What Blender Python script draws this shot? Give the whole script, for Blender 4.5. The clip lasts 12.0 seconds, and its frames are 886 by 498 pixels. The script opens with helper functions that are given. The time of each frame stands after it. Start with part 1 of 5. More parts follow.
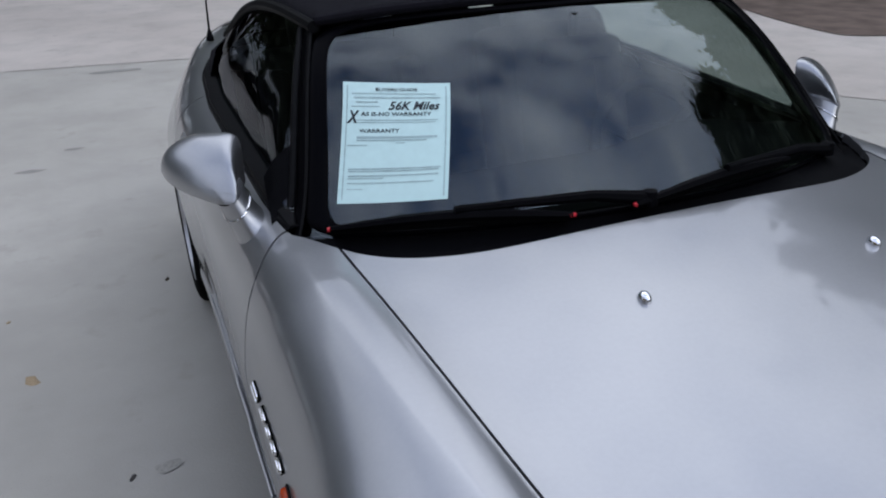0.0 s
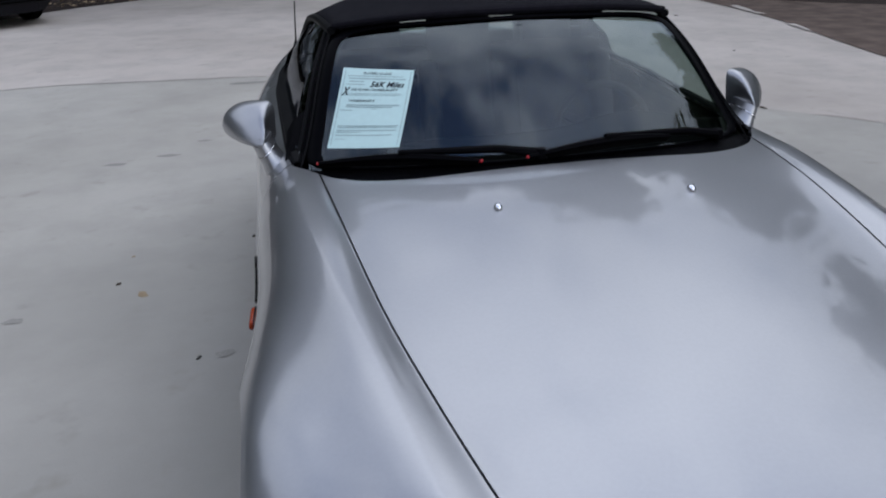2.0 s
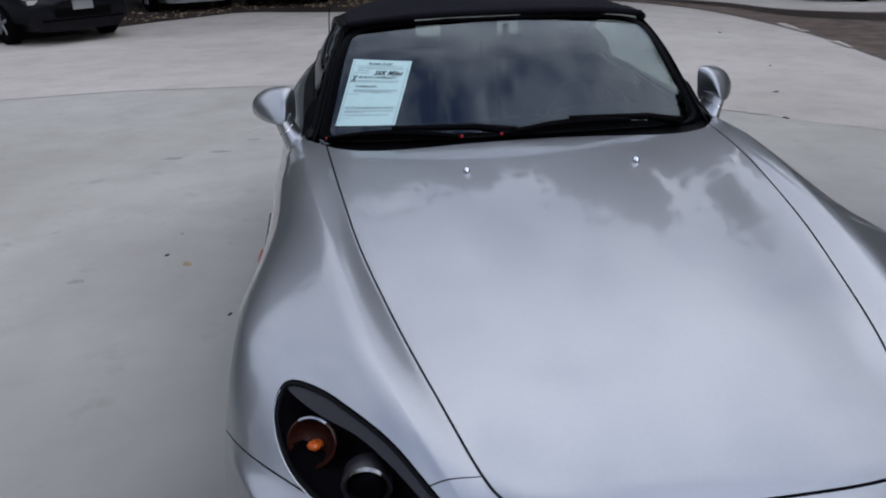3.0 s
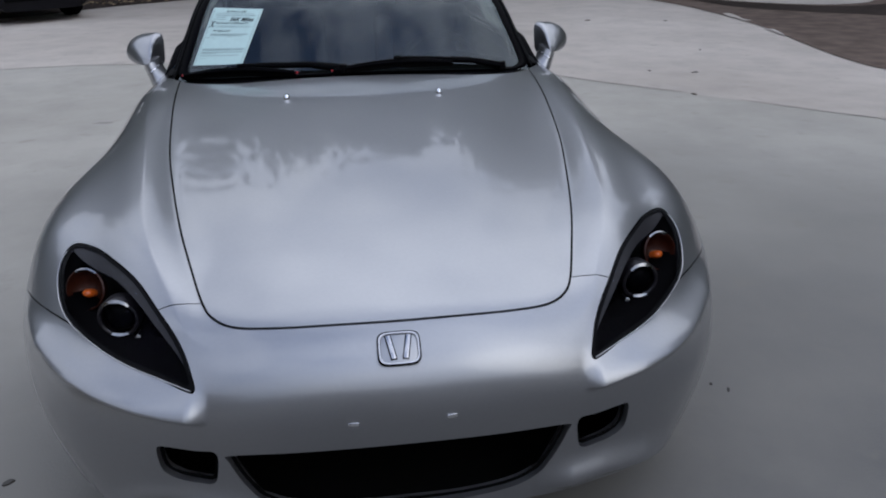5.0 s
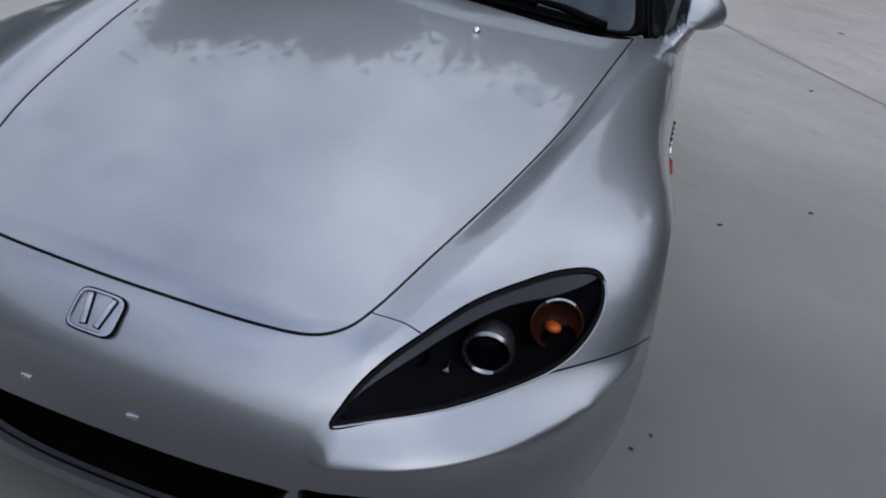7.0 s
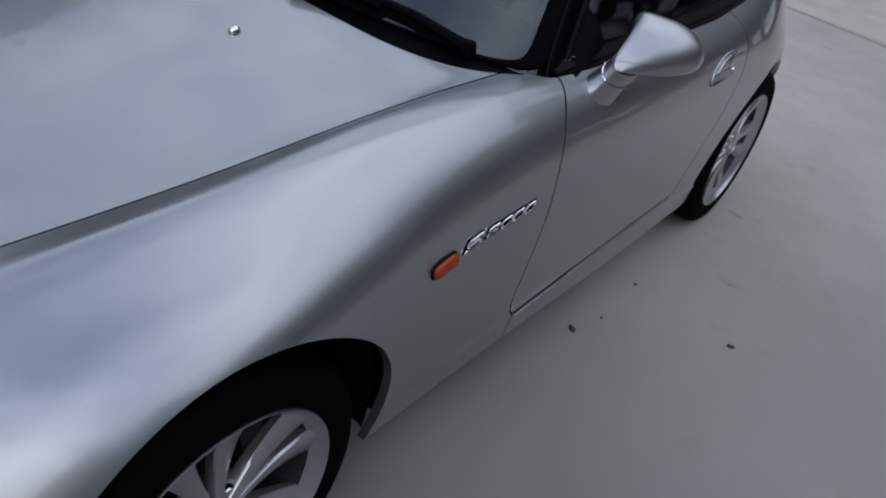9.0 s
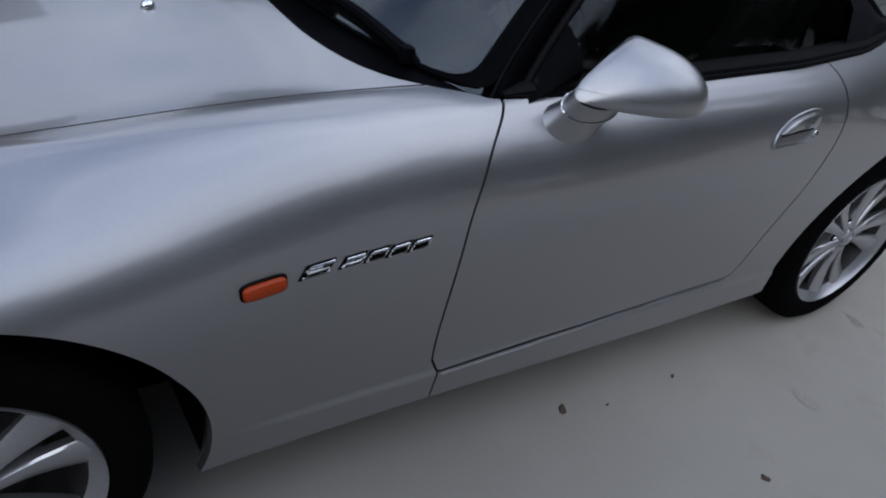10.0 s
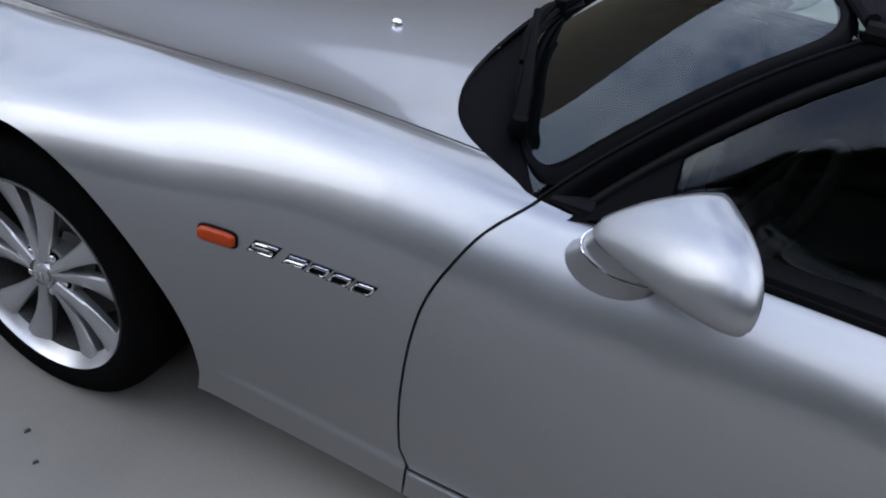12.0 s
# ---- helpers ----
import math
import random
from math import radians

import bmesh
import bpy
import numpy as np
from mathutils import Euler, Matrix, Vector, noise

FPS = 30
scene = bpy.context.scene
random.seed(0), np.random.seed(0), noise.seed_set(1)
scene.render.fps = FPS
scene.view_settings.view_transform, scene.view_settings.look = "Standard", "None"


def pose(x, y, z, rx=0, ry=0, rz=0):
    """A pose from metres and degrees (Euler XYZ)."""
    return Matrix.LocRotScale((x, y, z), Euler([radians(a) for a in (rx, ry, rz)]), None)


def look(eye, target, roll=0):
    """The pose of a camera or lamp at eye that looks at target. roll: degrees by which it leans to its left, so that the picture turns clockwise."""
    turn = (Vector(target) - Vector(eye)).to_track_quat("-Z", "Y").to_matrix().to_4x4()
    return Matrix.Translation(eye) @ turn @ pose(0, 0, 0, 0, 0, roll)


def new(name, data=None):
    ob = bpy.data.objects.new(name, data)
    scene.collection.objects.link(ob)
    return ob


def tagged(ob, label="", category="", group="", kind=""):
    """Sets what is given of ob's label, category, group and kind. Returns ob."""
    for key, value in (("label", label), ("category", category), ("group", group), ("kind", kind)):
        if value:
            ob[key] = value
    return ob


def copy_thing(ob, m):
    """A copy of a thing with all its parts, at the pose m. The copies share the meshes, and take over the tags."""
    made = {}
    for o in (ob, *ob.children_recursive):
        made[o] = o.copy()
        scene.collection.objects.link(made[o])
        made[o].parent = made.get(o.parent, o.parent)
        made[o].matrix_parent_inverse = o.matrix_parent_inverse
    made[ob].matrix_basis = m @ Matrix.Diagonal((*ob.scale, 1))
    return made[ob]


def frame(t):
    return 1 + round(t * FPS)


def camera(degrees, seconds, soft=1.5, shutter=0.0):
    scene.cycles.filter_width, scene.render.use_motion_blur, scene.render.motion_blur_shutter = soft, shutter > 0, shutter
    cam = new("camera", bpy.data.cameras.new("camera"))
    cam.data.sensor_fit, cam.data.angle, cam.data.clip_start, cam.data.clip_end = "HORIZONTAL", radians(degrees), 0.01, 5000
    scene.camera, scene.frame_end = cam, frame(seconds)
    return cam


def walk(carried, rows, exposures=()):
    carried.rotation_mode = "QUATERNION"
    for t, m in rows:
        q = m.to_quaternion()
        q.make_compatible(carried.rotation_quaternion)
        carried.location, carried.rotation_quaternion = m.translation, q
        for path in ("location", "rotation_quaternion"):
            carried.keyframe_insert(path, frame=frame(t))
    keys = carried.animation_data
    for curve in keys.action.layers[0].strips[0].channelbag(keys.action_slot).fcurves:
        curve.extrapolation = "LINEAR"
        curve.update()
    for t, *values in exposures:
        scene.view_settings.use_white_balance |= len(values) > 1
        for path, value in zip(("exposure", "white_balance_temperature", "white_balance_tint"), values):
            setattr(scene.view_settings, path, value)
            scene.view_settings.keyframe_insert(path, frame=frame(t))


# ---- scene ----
# The camera and its way round the car.
cam = camera(59.5, 12.0, soft=2.0)
walk(cam, [
    (0.0, pose(-0.962, -0.405, 1.499, 63.44, 0.69, -22.62)),
    (0.5, pose(-0.899, -0.573, 1.505, 63.70, -0.31, -17.70)),
    (1.0, pose(-0.861, -0.760, 1.522, 66.61, 2.48, -17.49)),
    (1.5, pose(-0.844, -1.013, 1.537, 64.85, 1.45, -16.08)),
    (2.0, pose(-0.729, -1.204, 1.537, 65.91, 1.24, -11.99)),
    (2.5, pose(-0.631, -1.380, 1.530, 66.60, 0.38, -8.45)),
    (2.7, look((-0.613, -1.486, 1.527), (-0.381, 0.344, 0.754), -1.6)),
    (4.3, look((-0.302, -2.085, 1.427), (-0.142, -0.242, 0.667), 0.0)),
    (4.5, pose(-0.237, -2.115, 1.420, 67.34, 0.54, -6.61)),
    (4.7, look((-0.178, -2.129, 1.399), (0.080, -0.293, 0.648), -0.7)),
    (5.0, pose(-0.094, -2.112, 1.389, 67.15, 0.64, -8.06)),
    (5.5, pose(0.062, -1.968, 1.383, 68.48, 0.39, -8.65)),
    (6.0, pose(0.236, -1.861, 1.378, 66.56, -1.45, -6.34)),
    (6.2, look((0.334, -1.816, 1.370), (0.445, 0.005, 0.550), 4.4)),
    (6.5, pose(0.471, -1.737, 1.389, 63.62, -8.87, 8.17)),
    (6.7, look((0.561, -1.693, 1.397), (0.344, 0.058, 0.455), 11.0)),
    (8.3, pose(1.203, -0.920, 1.458, 54.15, -11.41, 33.41)),
    (8.5, look((1.285, -0.820, 1.455), (0.526, 0.622, 0.296), 12.8)),
    (9.0, look((1.445, -0.522, 1.463), (0.589, 0.896, 0.342), 13.4)),
    (9.5, look((1.633, -0.227, 1.438), (0.530, 0.998, 0.306), 14.4)),
    (10.0, look((1.735, 0.095, 1.426), (0.458, 1.136, 0.292), 12.7)),
    (10.5, look((1.785, 0.450, 1.420), (0.425, 1.375, 0.282), 10.0)),
    (10.8, look((1.826, 0.665, 1.412), (0.408, 1.460, 0.247), 11.9)),
    (11.0, look((1.850, 0.803, 1.419), (0.384, 1.432, 0.214), 13.3)),
    (11.2, look((1.821, 0.909, 1.416), (0.265, 1.370, 0.248), 13.0)),
    (11.5, pose(1.755, 1.032, 1.414, 55.45, -11.88, 93.56)),
    (11.8, look((1.735, 1.114, 1.426), (0.074, 0.796, 0.359), 12.8)),
    (12.0, pose(1.724, 1.188, 1.438, 54.72, -9.43, 115.74)),
], exposures=[(0.0, -0.56, 6150, 10), (1.0, -0.67, 6150, 10), (2.5, -0.66, 6150, 10), (4.5, -0.73, 6150, 10), (6.5, -0.76, 6150, 10), (8.5, -0.86, 6060, 10), (9.0, -0.84, 6060, 10), (9.5, -0.80, 6060, 10), (10.5, -0.50, 6060, 10), (11.0, -0.16, 6060, 10), (11.5, -0.07, 6130, 10), (12.0, -0.10, 6130, 10)])

# Cloudy daylight: a sky with broken cloud and a wide, soft sun.
world = bpy.data.worlds.new("cloudy_sky")
scene.world = world
world.use_nodes = True
wt = world.node_tree
wt.nodes.clear()
sky = wt.nodes.new("ShaderNodeTexSky")
sky.sky_type, sky.sun_disc, sky.sun_elevation, sky.sun_rotation = "NISHITA", False, radians(31), radians(144)
sky.ozone_density, sky.dust_density = 4.0, .3
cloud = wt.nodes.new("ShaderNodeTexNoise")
# pattern picked so gaps fall where the glass, seen from the camera, reflects blue
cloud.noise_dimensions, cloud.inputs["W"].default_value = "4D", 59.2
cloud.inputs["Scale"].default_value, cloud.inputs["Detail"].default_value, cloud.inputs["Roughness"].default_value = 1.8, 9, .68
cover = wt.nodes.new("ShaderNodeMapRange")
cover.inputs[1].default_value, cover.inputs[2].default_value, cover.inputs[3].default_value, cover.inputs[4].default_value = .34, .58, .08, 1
grey = wt.nodes.new("ShaderNodeMix")
grey.data_type = "RGBA"
grey.inputs[7].default_value = (12.8, 13.1, 14.0, 1)
ground_sky = wt.nodes.new("ShaderNodeBackground")
ground_sky.inputs["Strength"].default_value = .169
wout = wt.nodes.new("ShaderNodeOutputWorld")
# cloud cover thins overhead and closes towards the horizon, to suit the windscreen's reflections
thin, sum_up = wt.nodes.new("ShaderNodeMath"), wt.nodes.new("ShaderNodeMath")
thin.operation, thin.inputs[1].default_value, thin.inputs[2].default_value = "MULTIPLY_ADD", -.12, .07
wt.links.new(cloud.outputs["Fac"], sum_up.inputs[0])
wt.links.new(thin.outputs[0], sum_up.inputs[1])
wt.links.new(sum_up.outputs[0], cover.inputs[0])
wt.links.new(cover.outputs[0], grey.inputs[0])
deep = wt.nodes.new("ShaderNodeVectorMath")
deep.operation, deep.inputs[1].default_value = "MULTIPLY", (.55, .85, 1.15)
wt.links.new(sky.outputs[0], deep.inputs[0])
wt.links.new(deep.outputs[0], grey.inputs[6])
# an overcast sky is some three times as bright overhead as at the horizon
way = wt.nodes.new("ShaderNodeTexCoord")
height = wt.nodes.new("ShaderNodeSeparateXYZ")
rise = wt.nodes.new("ShaderNodeMapRange")
rise.inputs[1].default_value, rise.inputs[2].default_value, rise.inputs[3].default_value, rise.inputs[4].default_value = 0, 1, .28, 1.9
dome = wt.nodes.new("ShaderNodeVectorMath")
dome.operation = "SCALE"
wt.links.new(way.outputs["Generated"], height.inputs[0])
wt.links.new(height.outputs[2], rise.inputs[0])
wt.links.new(height.outputs[2], thin.inputs[0])
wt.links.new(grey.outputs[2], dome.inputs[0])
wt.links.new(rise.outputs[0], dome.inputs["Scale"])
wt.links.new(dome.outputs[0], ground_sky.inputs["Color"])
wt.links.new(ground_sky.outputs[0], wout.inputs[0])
sun = new("sun", bpy.data.lights.new("sun", "SUN"))
sun.data.energy, sun.data.angle, sun.data.color = .5, radians(36), (1, .95, .88)
sun.matrix_world = look((5.0, -7.0, 5.1), (0, 0, 0))


# ---- materials ----
def nodes_of(name):
    m = bpy.data.materials.new(name)
    m.use_nodes = True
    return m, m.node_tree, m.node_tree.nodes["Principled BSDF"]


def surface(name, colour, rough=.5, metal=0.0, coat=0.0, vary=.12, scale=14.0, bump=.0, bump_scale=300.0, spec=.5, rough_vary=.08, coat_rough=.03):
    """A principled material whose tone, gloss and relief vary at two scales."""
    m, t, b = nodes_of(name)
    at = t.nodes.new("ShaderNodeTexCoord")
    big, fine, mix = (t.nodes.new(k) for k in ("ShaderNodeTexNoise", "ShaderNodeTexNoise", "ShaderNodeMath"))
    big.inputs["Scale"].default_value, fine.inputs["Scale"].default_value = scale * .2, scale * 4
    big.inputs["Detail"].default_value, fine.inputs["Detail"].default_value = 5, 3
    mix.operation, mix.inputs[1].default_value = "MULTIPLY_ADD", .6
    tone = t.nodes.new("ShaderNodeMapRange")
    tone.inputs[1].default_value, tone.inputs[2].default_value = .55, 1.05
    tone.inputs[3].default_value, tone.inputs[4].default_value = 1 - vary, 1 + vary
    col = t.nodes.new("ShaderNodeVectorMath")
    col.operation, col.inputs[0].default_value = "SCALE", colour
    for n in (big, fine):
        t.links.new(at.outputs["Object"], n.inputs["Vector"])
    t.links.new(big.outputs["Fac"], mix.inputs[0])
    t.links.new(fine.outputs["Fac"], mix.inputs[2])
    t.links.new(mix.outputs[0], tone.inputs[0])
    t.links.new(tone.outputs[0], col.inputs["Scale"])
    t.links.new(col.outputs[0], b.inputs["Base Color"])
    gloss = t.nodes.new("ShaderNodeMapRange")
    gloss.inputs[1].default_value, gloss.inputs[2].default_value = .3, .7
    gloss.inputs[3].default_value, gloss.inputs[4].default_value = rough - rough_vary * rough, rough + rough_vary * rough
    t.links.new(big.outputs["Fac"], gloss.inputs[0])
    t.links.new(gloss.outputs[0], b.inputs["Roughness"])
    b.inputs["Metallic"].default_value, b.inputs["Coat Weight"].default_value, b.inputs["Coat Roughness"].default_value = metal, coat, coat_rough
    b.inputs["Specular IOR Level"].default_value = spec
    if bump:
        grain, relief = t.nodes.new("ShaderNodeTexNoise"), t.nodes.new("ShaderNodeBump")
        grain.inputs["Scale"].default_value, relief.inputs["Strength"].default_value, relief.inputs["Distance"].default_value = bump_scale, bump, .002
        t.links.new(at.outputs["Object"], grain.inputs["Vector"])
        t.links.new(grain.outputs["Fac"], relief.inputs["Height"])
        t.links.new(relief.outputs[0], b.inputs["Normal"])
    return m


def glazing(name, tint, gloss_tint=(1, 1, 1), ior=1.5):
    """Thin glass: see-through in its tint, glossy by Fresnel."""
    m, t, b = nodes_of(name)
    t.nodes.remove(b)
    clear, shine, facing, power, schlick, mix = (t.nodes.new(k) for k in ("ShaderNodeBsdfTransparent", "ShaderNodeBsdfGlossy", "ShaderNodeLayerWeight", "ShaderNodeMath", "ShaderNodeMath", "ShaderNodeMixShader"))
    clear.inputs[0].default_value = (*tint, 1)
    shine.inputs["Color"].default_value, shine.inputs["Roughness"].default_value = (*gloss_tint, 1), .0
    # both faces of the thin pane reflect alike, from any side
    straight = min(2 * ((ior - 1) / (ior + 1)) ** 2, .9)
    facing.inputs["Blend"].default_value = .5
    power.operation, power.inputs[1].default_value = "POWER", 5
    schlick.operation, schlick.inputs[1].default_value, schlick.inputs[2].default_value = "MULTIPLY_ADD", 1 - straight, straight
    t.links.new(facing.outputs["Facing"], power.inputs[0])
    t.links.new(power.outputs[0], schlick.inputs[0])
    t.links.new(schlick.outputs[0], mix.inputs[0])
    t.links.new(clear.outputs[0], mix.inputs[1])
    t.links.new(shine.outputs[0], mix.inputs[2])
    t.links.new(mix.outputs[0], t.nodes["Material Output"].inputs[0])
    return m


def concrete(name, dull, pale):
    """Broom-finished pale concrete with drifts of damp, tan stains and fine grit."""
    m, t, b = nodes_of(name)
    at = t.nodes.new("ShaderNodeTexCoord")

    def noise_of(scale, detail=4, rough=.55):
        n = t.nodes.new("ShaderNodeTexNoise")
        n.inputs["Scale"].default_value, n.inputs["Detail"].default_value, n.inputs["Roughness"].default_value = scale, detail, rough
        t.links.new(at.outputs["Object"], n.inputs["Vector"])
        return n

    def ramp(n, a, c, lo, hi):
        r = t.nodes.new("ShaderNodeMapRange")
        r.inputs[1].default_value, r.inputs[2].default_value, r.inputs[3].default_value, r.inputs[4].default_value = a, c, lo, hi
        t.links.new(n.outputs["Fac"], r.inputs[0])
        return r

    def mixed(fac, a, c):
        x = t.nodes.new("ShaderNodeMix")
        x.data_type = "RGBA"
        t.links.new(fac.outputs[0], x.inputs[0])
        for s, v in ((6, a), (7, c)):
            if isinstance(v, tuple):
                x.inputs[s].default_value = (*v, 1)
            else:
                t.links.new(v.outputs[2], x.inputs[s])
        return x
    base = mixed(ramp(noise_of(.35, 6), .35, .65, 0, 1), dull, pale)
    # shade painted into the colour at the south-east, fading with a ragged edge
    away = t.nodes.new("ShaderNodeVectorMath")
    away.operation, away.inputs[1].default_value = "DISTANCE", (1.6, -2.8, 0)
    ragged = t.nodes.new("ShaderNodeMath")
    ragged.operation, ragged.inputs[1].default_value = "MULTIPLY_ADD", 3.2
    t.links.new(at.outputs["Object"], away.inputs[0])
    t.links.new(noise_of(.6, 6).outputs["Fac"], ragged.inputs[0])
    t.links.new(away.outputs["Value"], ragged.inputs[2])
    painted_shade = t.nodes.new("ShaderNodeMapRange")
    painted_shade.inputs[1].default_value, painted_shade.inputs[2].default_value, painted_shade.inputs[3].default_value, painted_shade.inputs[4].default_value = 3.8, 8.4, .96, 0
    t.links.new(ragged.outputs[0], painted_shade.inputs[0])
    base = mixed(painted_shade, base, (.104, .101, .095))
    cloudy = mixed(ramp(noise_of(2.2, 7, .65), .42, .74, 0, .34), base, (.205, .19, .165))
    stain = mixed(ramp(noise_of(5.5, 3), .62, .78, 0, .4), cloudy, (.19, .172, .14))
    grit = mixed(ramp(noise_of(160, 2), .62, .8, 0, .35), stain, (.17, .16, .145))
    t.links.new(grit.outputs[2], b.inputs["Base Color"])
    b.inputs["Roughness"].default_value = .82
    relief = t.nodes.new("ShaderNodeBump")
    relief.inputs["Strength"].default_value, relief.inputs["Distance"].default_value = .35, .003
    t.links.new(noise_of(120, 5).outputs["Fac"], relief.inputs["Height"])
    t.links.new(relief.outputs[0], b.inputs["Normal"])
    return m


PAINT = surface("silver_paint", (.305, .308, .321), .37, .92, 1.0, vary=.02, scale=30, bump=.03, bump_scale=2200, rough_vary=.05, coat_rough=.05)
BLACK = surface("black_plastic", (.0018, .0018, .0024), .55, vary=.2, bump=.1, bump_scale=900, spec=.03)
GLOSSBLACK = surface("black_gloss_trim", (.0012, .0012, .0018), .34, vary=.1, spec=.02)
SEAL = surface("rubber_seal", (.0035, .0035, .004), .55, vary=.2, spec=.06)
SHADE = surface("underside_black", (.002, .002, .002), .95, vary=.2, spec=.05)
FABRIC = surface("soft_top_cloth", (.0055, .005, .0075), .9, vary=.25, bump=.5, bump_scale=1400, spec=.1)
TYRE = surface("tyre_rubber", (.0025, .0025, .0025), .85, vary=.25, bump=.2, bump_scale=500, spec=.02)
ALLOY = surface("alloy_silver", (.43, .43, .445), .33, .85, .3, vary=.06, scale=40)
STEEL = surface("brake_steel", (.055, .053, .052), .5, .8, vary=.25, scale=60)
BARREL_SHADE = surface("shaded_rim_barrel", (.045, .043, .043), .5, .5, vary=.3, scale=40, spec=.3)
CHROME = surface("chrome", (.75, .75, .77), .08, 1.0, vary=.03)
EMBLEM = surface("emblem_chrome", (.40, .40, .42), .16, 1.0, vary=.05)
RING = surface("dull_chrome", (.30, .30, .31), .22, 1.0, vary=.05)
AMBERBOWL = surface("dim_amber_reflector", (.045, .009, .003), .4, .3, vary=.35, scale=60)
AMBERLAMP = surface("amber_indicator", (.62, .11, .010), .3, coat=.4, vary=.2, scale=60)
AMBER = surface("amber_lens", (.28, .032, .004), .22, coat=.0, spec=.25, vary=.15, scale=60)
GLASS = glazing("windscreen_glass", (.46, .53, .51), (.86, .94, 1.0), ior=1.42)
SIDEGLASS = glazing("side_glass", (.66, .73, .70), (.38, .40, .43), ior=1.4)
LENSGLASS = glazing("clear_lens", (.93, .94, .95), (.04, .04, .055), ior=1.22)
LAMPBLACK = surface("lamp_housing_black", (.0018, .0015, .002), .5, vary=.2, spec=.03)
LAMPGREY = surface("lamp_brow_grey", (.013, .011, .014), .4, .2, vary=.1)
RED = surface("red_plastic", (.45, .02, .03), .4, vary=.1)
LEATHER = surface("dark_leather", (.004, .0037, .0037), .65, vary=.25, bump=.04, bump_scale=400, spec=.05)
PAPER = surface("pale_green_paper", (.47, .63, .61), .7, vary=.03)
INK = surface("black_ink", (.008, .012, .018), .7, vary=.1)
FAINT = surface("grey_print", (.30, .40, .40), .7, vary=.15)
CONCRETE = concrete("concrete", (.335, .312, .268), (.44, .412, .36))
TANSLAB = concrete("tan_concrete", (.395, .348, .30), (.505, .452, .397))
SOIL = surface("dark_brown_soil", (.036, .027, .023), .9, vary=.45, scale=5, bump=.7, bump_scale=50, spec=.08)
WETSOIL = surface("wet_soil", (.034, .025, .020), .7, vary=.4, scale=3, bump=.5, bump_scale=60, spec=.12)
GUTTER = surface("damp_gutter_silt", (.125, .094, .076), .8, vary=.35, scale=.9, bump=.12, bump_scale=60, spec=.1)
CRACK = surface("joint_dirt", (.295, .27, .235), .9, vary=.3, scale=20)
BARK = surface("bark", (.09, .065, .05), .9, vary=.3, scale=10, bump=.6, bump_scale=40)
LEAF = surface("tree_leaves", (.095, .115, .065), .6, vary=.5, scale=3)
DEADLEAF = surface("dead_leaf", (.05, .032, .02), .8, vary=.3, scale=60)
TANLEAF = surface("tan_leaf", (.26, .19, .11), .8, vary=.2, scale=60)
PEBBLE = surface("dark_grit", (.06, .055, .05), .9, vary=.3, scale=80)
BLOCKWORK = surface("dull_wall", (.13, .125, .12), .85, vary=.15, scale=4, bump=.3, bump_scale=50)
BROWNWALL = surface("brown_building_wall", (.11, .085, .05), .85, vary=.15, scale=4, bump=.3, bump_scale=50)
DARKPAINT = surface("black_car_paint", (.005, .005, .007), .25, 0, .0, vary=.1, spec=.15)
PALEPAINT = surface("pale_silver_car_paint", (.42, .43, .45), .35, .6, .4, vary=.05)
STAIN = surface("damp_stain", (.238, .223, .197), .85, vary=.2, scale=30)


# ---- mesh helpers ----
def part(name, bm, material, parent=None, label="", smooth=True):
    """Links a bmesh as one mesh object, under parent where there is one."""
    me = bpy.data.meshes.new(name)
    bmesh.ops.recalc_face_normals(bm, faces=bm.faces)
    bm.to_mesh(me)
    bm.free()
    me.materials.append(material)
    if smooth:
        me.shade_smooth()
        me.set_sharp_from_angle(angle=radians(38))
    ob = new(name, me)
    ob.parent = parent
    if label:
        tagged(ob, label)
    return ob


def mesh_part(name, verts, faces, material, parent=None, label="", normals=None, smooth=True):
    me = bpy.data.meshes.new(name)
    me.from_pydata([tuple(v) for v in verts], [], [tuple(f) for f in faces])
    me.materials.append(material)
    if smooth:
        me.shade_smooth()
    if normals is not None:
        me.normals_split_custom_set_from_vertices([tuple(n) for n in normals])
    ob = new(name, me)
    ob.parent = parent
    if label:
        tagged(ob, label)
    return ob


def loft(rows, close=False, caps=False):
    """A bmesh skin over rows of points; close joins each row's ends, caps fills the first and last row."""
    bm = bmesh.new()
    vs = [[bm.verts.new(p) for p in row] for row in rows]
    n = len(rows[0])
    for a, b in zip(vs, vs[1:]):
        for i in range(n if close else n - 1):
            j = (i + 1) % n
            try:
                bm.faces.new((a[i], a[j], b[j], b[i]))
            except ValueError:
                pass
    if caps:
        for row in (vs[0], vs[-1]):
            bm.faces.new(row)
    return bm


def lathe(profile, steps=48, axis="x"):
    """A bmesh turned from (radius, height) round an axis."""
    rows = []
    for r, h in profile:
        ring = []
        for k in range(steps):
            a = 2 * math.pi * k / steps
            c, s = r * math.cos(a), r * math.sin(a)
            ring.append((h, c, s) if axis == "x" else (c, s, h))
        rows.append(ring)
    bm = loft(rows, close=True)
    bmesh.ops.remove_doubles(bm, verts=bm.verts, dist=1e-6)
    return bm


